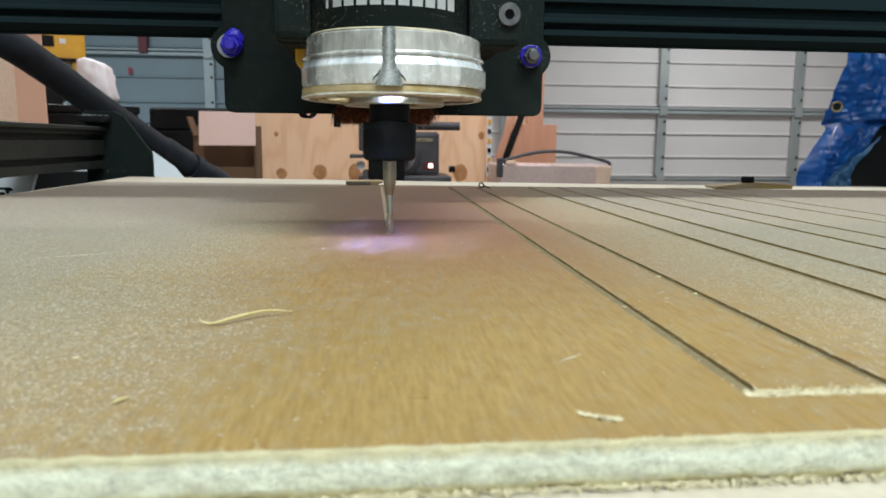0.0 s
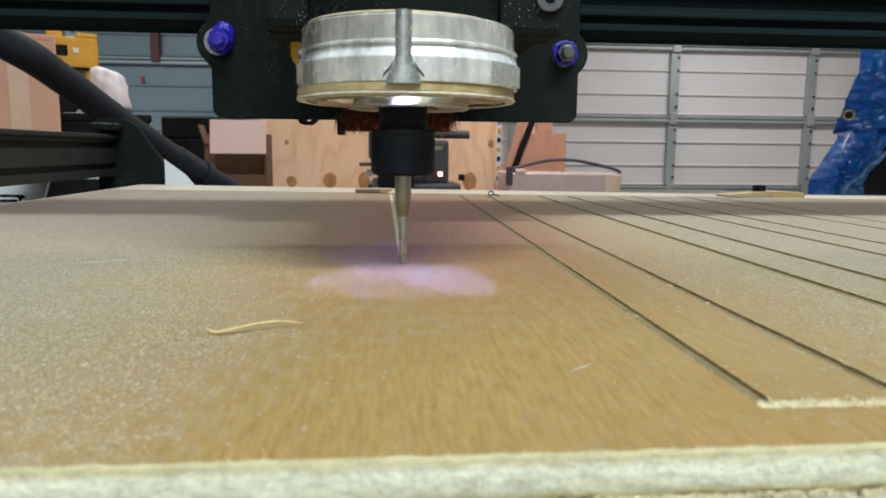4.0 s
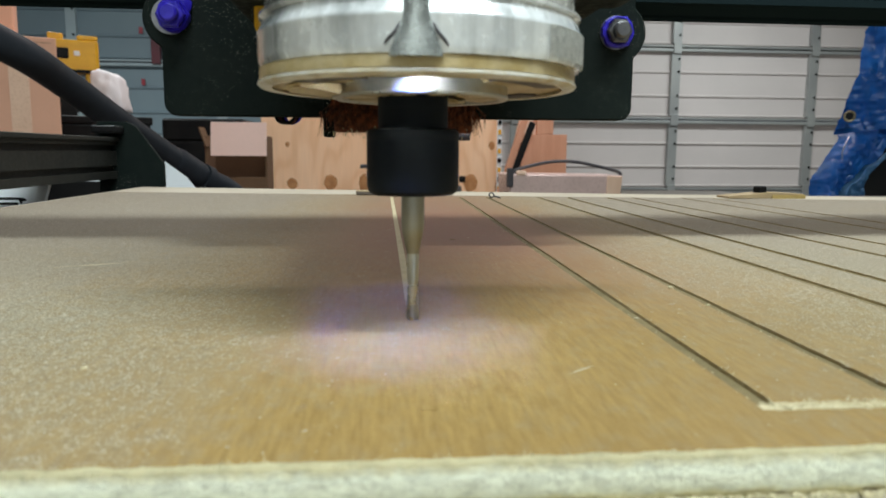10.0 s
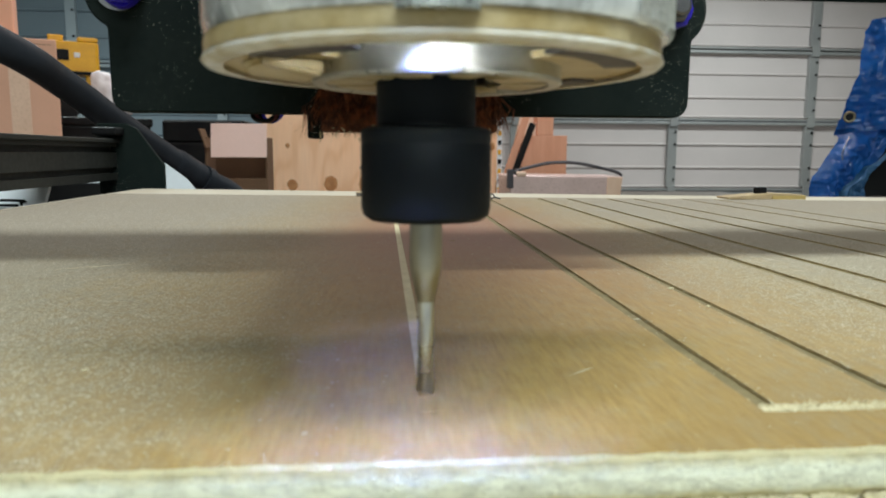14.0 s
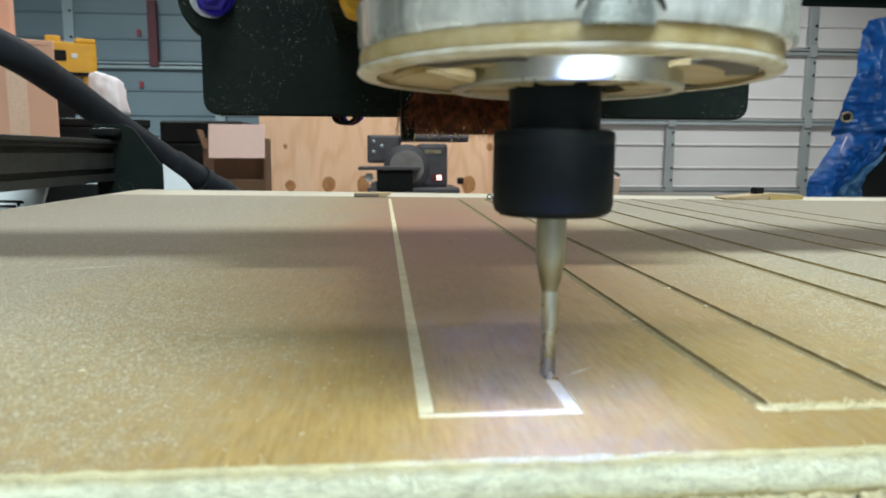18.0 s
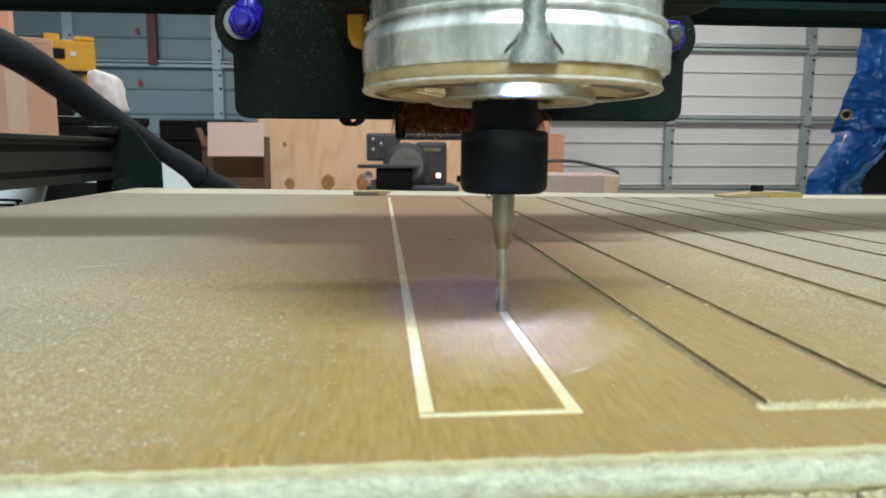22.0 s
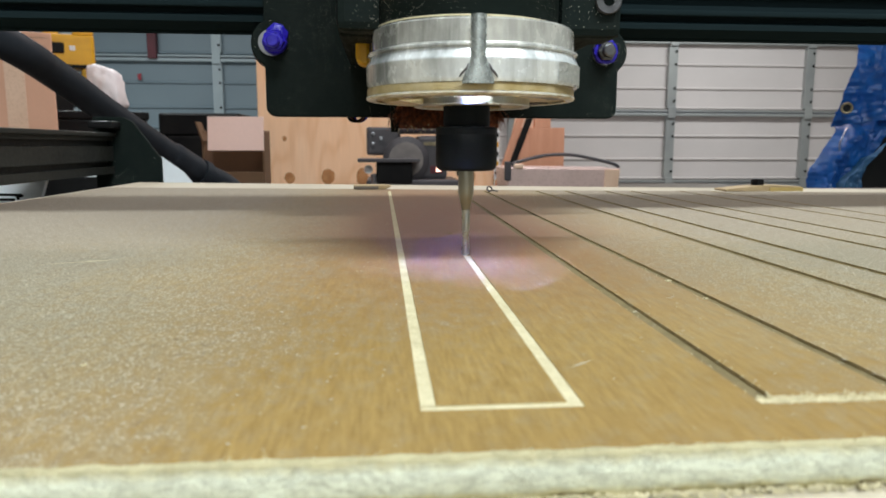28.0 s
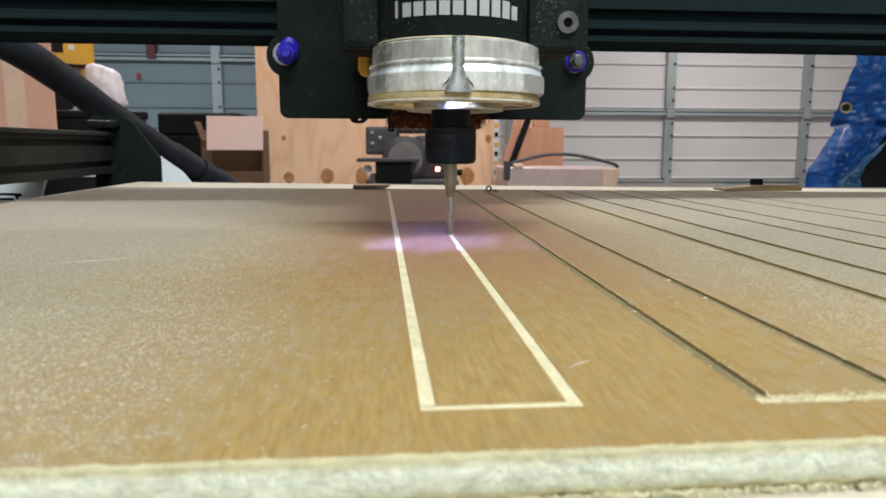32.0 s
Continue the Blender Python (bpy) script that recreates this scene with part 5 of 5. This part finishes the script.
# dust hose running down behind the rail
hose = thing("dust_hose", (0, 0, 0), "thick black dust hose running down behind the machine", "hose")
HP = smooth_path([(-0.60, 0.70, 1.10), (-0.50, 0.74, 1.062), (-0.401, 0.8, 1.009), (-0.381, 0.88, 0.981), (-0.353, 0.97, 0.938), (-0.312, 1.07, 0.887), (-0.285, 1.12, 0.859), (-0.239, 1.18, 0.818), (-0.19, 1.22, 0.70), (-0.17, 1.23, 0.40), (-0.17, 1.24, 0.0)], 10)
part("tube", bm_tube(HP, 0.0180, 28), HOSE, hose, "", True)
part("cuff", bm_tube(HP[50:61], [0.0185] + [0.0208] * 9 + [0.0185], 28), HOSE, hose, "wider black hose cuff", True)
part("collar_ring", bm_tube([HP[60], HP[61], HP[62]], 0.0222, 28), HOSE, hose, "", True)

# papers and trays on the bench beside the rail
ob = thing("paper_stack", (-0.41, 0.62, ZR - 0.019), "white papers with black clips beside the rail", "papers")
part("paper", moved(bm_box((-0.06, -0.002, 0.0), (0.102, 0.002, 0.0520), 0.0006), pose(0, 0.04, 0.0, -32, 0, -6)), PAPER, ob)
part("clip", bm_tube(smooth_path([(-0.08, 0.035, 0.0235), (0.075, 0.035, 0.0235), (0.084, 0.035, 0.0215), (0.084, 0.037, 0.0195)], 4), 0.0012, 8), BLACKPLASTIC, ob, "black wire clip", True)
part("clip", bm_tube([(-0.08, 0.035, 0.0195), (0.082, 0.035, 0.0190)], 0.0012, 8), BLACKPLASTIC, ob, "black wire clip", True)
part("tray", bm_box((-0.08, 0.0, 0.0), (0.062, 0.05, 0.0125), 0.001), PAPER, ob)
ob = thing("paper_card", (-0.290, 1.02, ZR - 0.019), "small white card standing by the hose", "card")
part("card", moved(bm_prism([(-0.020, 0.0), (0.034, 0.0), (0.010, 0.030), (-0.020, 0.052)], -0.001, 0.001), pose(0, 0, 0, -6)), PAPER, ob)
ob = thing("grey_block", (-0.385, 0.98, ZR - 0.019), "pale grey block lying behind the rail", "block")
part("block", bm_box((-0.008, -0.02, 0.0), (0.028, 0.02, 0.046), 0.002), PAPER, ob)
part("base", bm_box((-0.10, 0.021, 0.0), (0.05, 0.05, 0.066), 0.002), BLACKPLASTIC, ob)
part("foot", bm_box((-0.06, -0.03, 0.0), (0.04, -0.021, 0.026), 0.002), BLACKPLASTIC, ob)

# clamps and bits at the sheet's far side
ob = thing("wood_clamp", along_view(0.383, 0.672), "light wooden hold-down strip with a dark bolt", "clamp", "hold-down strips")
ob.scale = [view_scale(0.672)] * 3
part("strip", bm_prism([(-0.045, 0.0), (0.034, 0.0), (0.034, 0.0046), (0.0, 0.0062), (-0.045, 0.0022)], -0.012, 0.012, 0.0004), CLAMPWOOD, ob)
part("end", bm_box((0.0, -0.0135, 0.0), (0.0345, -0.0125, 0.0038), 0.0002), CLAMPEND, ob, "yellowish sawn end")
part("bolt", moved(bm_lathe([(0, 0), (0.007, 0), (0.007, 0.005), (0.006, 0.006), (0, 0.006)], 6), pose(-0.006, 0.0, 0.0058)), BLACKPLASTIC, ob)
ob = thing("wood_clamp", along_view(-0.009, 0.717), "thin brown wooden hold-down strip on the sheet", "clamp", "hold-down strips")
ob.scale = [view_scale(0.717)] * 3
part("strip", bm_prism([(-0.019, 0.0), (0.012, 0.0), (0.019, 0.003), (0.016, 0.0042), (-0.019, 0.0042)], -0.010, 0.010, 0.0004), CLAMPWOOD, ob)
part("end", bm_prism([(-0.0185, 0.0004), (0.006, 0.0004), (0.006, 0.0030), (-0.0185, 0.0034)], -0.0112, -0.0102, 0.0002), BENCH, ob)
ob = thing("wire_ring", along_view(0.1035, 0.665), "small curled wire clip lying on the sheet", "clip")
ob.scale = [view_scale(0.665)] * 3
part("ring", bm_tube([(0.0022 * math.cos(a), 0.001 * math.sin(a), 0.0028 + 0.0021 * math.sin(a)) for a in [i * math.pi / 10 for i in range(21)]], 0.0007, 8), SANDER, ob)
part("tail", bm_tube([(0.002, 0, 0.002), (0.008, -0.003, 0.0006)], 0.0007, 8), SANDER, ob)

STRAW = worn("straw_shaving", (0.66, 0.55, 0.25), (0.54, 0.44, 0.18), 300.0, 0.6, 0.0, 0.1, 900.0)

# shavings that lie on the sheet until they are blown away


def shaving(name, pts, w, mat, label):
    ob = thing(name, (0, 0, BT), label, "shaving")
    bm = bmesh.new()
    path = smooth_path(pts, 6)
    rows = []
    for i, p in enumerate(path):
        f = i / (len(path) - 1)
        k = w * (0.25 + 0.75 * math.sin(math.pi * min(max(f, 0.03), 0.97)))
        rows.append([bm.verts.new(p + Vector((0.1 * k, k, 0.0))), bm.verts.new(p - Vector((0.1 * k, k, 0.0)))])
    for a, b in zip(rows, rows[1:]):
        bm.faces.new((a[0], b[0], b[1], a[1]))
    bmesh.ops.solidify(bm, geom=bm.faces[:], thickness=0.00025)
    if mat is STRAW:
        bm.free()
        bm = bm_tube([p + Vector((0, 0, w * 0.4)) for p in path], [w * (0.16 + 0.27 * math.sin(math.pi * min(max(i / (len(path) - 1), 0.03), 0.97))) for i in range(len(path))], 10)
    part("curl", bm, mat, ob, "", True)
    return ob


straw = shaving("wood_shaving", [(-0.0108, -0.0052, 0.0010), (-0.0076, -0.0062, 0.0003), (-0.001, -0.0028, 0.0012), (0.005, 0.0010, 0.0014), (0.0112, 0.0030, 0.0006)], 0.0009, STRAW, "thin curled yellow wood shaving on the sheet")
curl = shaving("fibre_curl", [(-0.0035, -0.004, 0.0003), (-0.003, -0.002, 0.0035), (0.0, 0.0, 0.0058), (0.003, 0.001, 0.0054), (0.0048, 0.002, 0.0042)], 0.0010, CORE, "small pale curl cut from the sheet")

flake = thing("fibre_flake", (0, 0, BT), "flat pale tuft of raw fibre on the sheet", "shaving")
rnd = random.Random(31)
bm = bmesh.new()
for i in range(90):
    x = rnd.uniform(-0.0036, 0.0030)
    fibre(bm, x, rnd.gauss(0.0, 0.0004) - 0.12 * x, rnd.uniform(0.0, 0.0004), (rnd.gauss(0.3, 1), rnd.gauss(0, 0.5), rnd.uniform(0.0, 0.25)), rnd.uniform(0.0006, 0.0018), 0.00022)
part("tuft", bm, CORE, flake)
snip = shaving("straw_chip", [(-0.0010, -0.0012, 0.0002), (0.0, 0.0, 0.0005), (0.0012, 0.0016, 0.0003)], 0.0006, STRAW, "tiny yellow chip lying on the sheet")

# crumbs strewn over the sheet
rnd = random.Random(21)
bm = bmesh.new()
count = 0
while count < 5000:
    x = rnd.uniform(-0.27, 0.42)
    y = FRONT + 0.004 + (rnd.random() ** 1.4) * 0.46
    clean = math.exp(-(((x - 0.035) / 0.06) ** 2 + ((y - 0.13) / 0.10) ** 2))
    if rnd.random() < clean * 0.96 or XL - 0.001 < x < 0.038:
        continue
    s = rnd.uniform(0.00009, 0.00034) * (1.6 if rnd.random() < 0.06 else 1.0)
    p = Vector((x, y, BT + s * 0.4))
    a = rnd.uniform(0, 6.283)
    l = s * rnd.uniform(1.0, 2.4)
    d, e = Vector((math.cos(a), math.sin(a), 0)) * l, Vector((-math.sin(a), math.cos(a), 0)) * s
    vs = [bm.verts.new(p + q) for q in (d, e, -d, -e, Vector((0, 0, s * 0.3)))]
    for k in range(4):
        bm.faces.new((vs[k], vs[(k + 1) % 4], vs[4]))
    count += 1
dust = part("sawdust", bm, CRUMB)
settle_to_view(dust)
tagged(dust, "fine pale sawdust crumbs strewn on the sheet", "sawdust", "", "stuff")
for k, (x, y, s) in enumerate(((0.0936, 0.217, 0.0008), (0.0936, 0.1905, 0.0007), (-0.060, 0.1405, 0.0006))):
    ob = thing("wood_chip", along_view(x, y), "single pale chip on the sheet", "chip", "loose chips")
    part("chip", moved(bm_box((-s, -s * 0.5, 0), (s, s * 0.5, s * 0.7), s * 0.2), pose(0, 0, 0, 0, 0, 20 * k)), CORE, ob)
# scratches in the face
for (x0, y0), (x1, y1), w in (((0.0365, 0.131), (0.0435, 0.1365), 0.00035), ((-0.1265, 0.265), (-0.094, 0.2795), 0.0006)):
    d = Vector((x1 - x0, y1 - y0, 0))
    n = Vector((-d.y, d.x, 0)).normalized() * w
    bm = bmesh.new()
    p = [Vector((x0, y0, BT + 0.00008)), Vector((x1, y1, BT + 0.00008))]
    bm.faces.new([bm.verts.new(v) for v in (p[0], (p[0] + p[1]) / 2 - n, p[1], (p[0] + p[1]) / 2 + n)])
    settle_to_view(part("scratch", bm, CRUMB if x0 > 0 else CORE, sheet, "pale scratch in the face"))


# ---- what moves ----


def rest(x, y, z, rx=0, ry=0, rz=0):
    """A pose on or above the leaning bed; one far below it is on the garage floor."""
    return pose(*along_view(x, y, z), rx, ry, rz) if z > BT - 0.1 else pose(x, y, z, rx, ry, rz)


def motions():
    bed = [(t, along_view(x, y)) for t, x, y in CUT]
    tilt = math.degrees(math.atan(RISE))
    walk(gantry, [(t, pose(0, p.y, p.z)) for t, p in bed])
    walk(router, [(t, pose(p.x, p.y, p.z + 0.0012)) for t, p in bed])
    for ob, x, y, t, along in PIECES:
        p = along_view(x, y)
        up, down = p.z - 0.0004, p.z - 0.00065
        rows = [(0.0, pose(p.x, p.y, up, tilt))]
        for s, a in ((-0.09, 0), (-0.03, 60), (0.03, 120), (0.09, 180)):
            u = max(0.02 + 0.03 * len(rows), t + s)
            z = up + (down - up) * a / 180
            rows.append((u, pose(p.x, p.y, z, tilt if a < 90 else -tilt, a) if along == "y" else pose(p.x, p.y, z, a + tilt)))
        rows.append((32.0, rows[-1][1]))
        walk(ob, [r for r in rows if r[0] <= 32.0])
    # the long shaving stirs, then is blown off to the side
    walk(straw, [(0.0, rest(-0.0316, 0.1706, BT, 0, 0, 3)), (1.0, rest(-0.0312, 0.1706, BT, 0, 0, 19)), (2.0, rest(-0.0305, 0.1700, BT, 0, 0, 15)), (3.0, rest(-0.0304, 0.1685, BT, 0, 0, 3)), (3.4, rest(-0.0308, 0.1685, BT, 0, 0, -3)), (5.2, rest(-0.0310, 0.1680, BT, 0, 0, -8)), (8.15, rest(-0.0310, 0.1680, BT, 0, 0, -8)), (8.3, rest(-0.0305, 0.1680, BT + 0.0006, 4, 0, -11)), (8.5, rest(-0.0310, 0.1682, BT, 0, 0, -6)),
                 (8.6, rest(-0.040, 0.172, BT + 0.001, 10, 5, 6)), (8.7, rest(-0.16, 0.165, BT + 0.006, 30, 20, 30)), (8.9, rest(-0.40, 0.15, BT + 0.02, 50, 20, 60)), (9.3, rest(-0.75, 0.12, 0.45, 50, 20, 60)), (9.6, rest(-0.80, 0.11, 0.002, 10, 5, 60)), (32.0, rest(-0.80, 0.11, 0.002, 10, 5, 60))])
    # flake and chip are swept off the near side early on
    walk(flake, [(0.0, rest(0.0362, 0.1022, BT, 0, 0, -20)), (2.2, rest(0.0362, 0.1022, BT, 0, 0, -20)), (2.3, rest(0.046, 0.0975, BT + 0.0008, 10, 0, 10)), (2.42, rest(0.10, 0.085, BT + 0.006, 30, 0, 50)), (2.65, rest(0.22, 0.02, 0.55, 40, 20, 80)), (2.9, rest(0.28, -0.05, 0.002, 10, 0, 110)), (32.0, rest(0.28, -0.05, 0.002, 10, 0, 110))])
    walk(snip, [(0.0, rest(-0.0426, 0.1149, BT)), (0.9, rest(-0.0426, 0.1149, BT)), (1.1, rest(-0.049, 0.111, BT + 0.0008, 10, 0, 20)), (1.3, rest(-0.12, 0.09, BT + 0.006, 30, 0, 60)), (1.6, rest(-0.30, 0.02, 0.70, 40, 20, 80)), (2.0, rest(-0.36, -0.05, 0.002, 10, 0, 110)), (32.0, rest(-0.36, -0.05, 0.002, 10, 0, 110))])
    # the small curl drops in beside the cut and is blown on
    walk(curl, [(0.0, rest(0.31, 0.125, BT)), (15.2, rest(0.31, 0.125, BT)), (15.5, rest(0.20, 0.132, BT + 0.008, 0, 0, 40)), (15.8, rest(0.100, 0.138, BT)), (16.6, rest(0.100, 0.138, BT)), (16.7, rest(0.1005, 0.1375, BT, 0, 0, 12)),
                (16.8, rest(0.104, 0.139, BT + 0.001, 20, 0, 30)), (16.95, rest(0.19, 0.137, BT + 0.006, 20, 0, 60)), (17.3, rest(0.33, 0.13, BT, 0, 0, 80)), (32.0, rest(0.33, 0.13, BT, 0, 0, 80))])


motions()
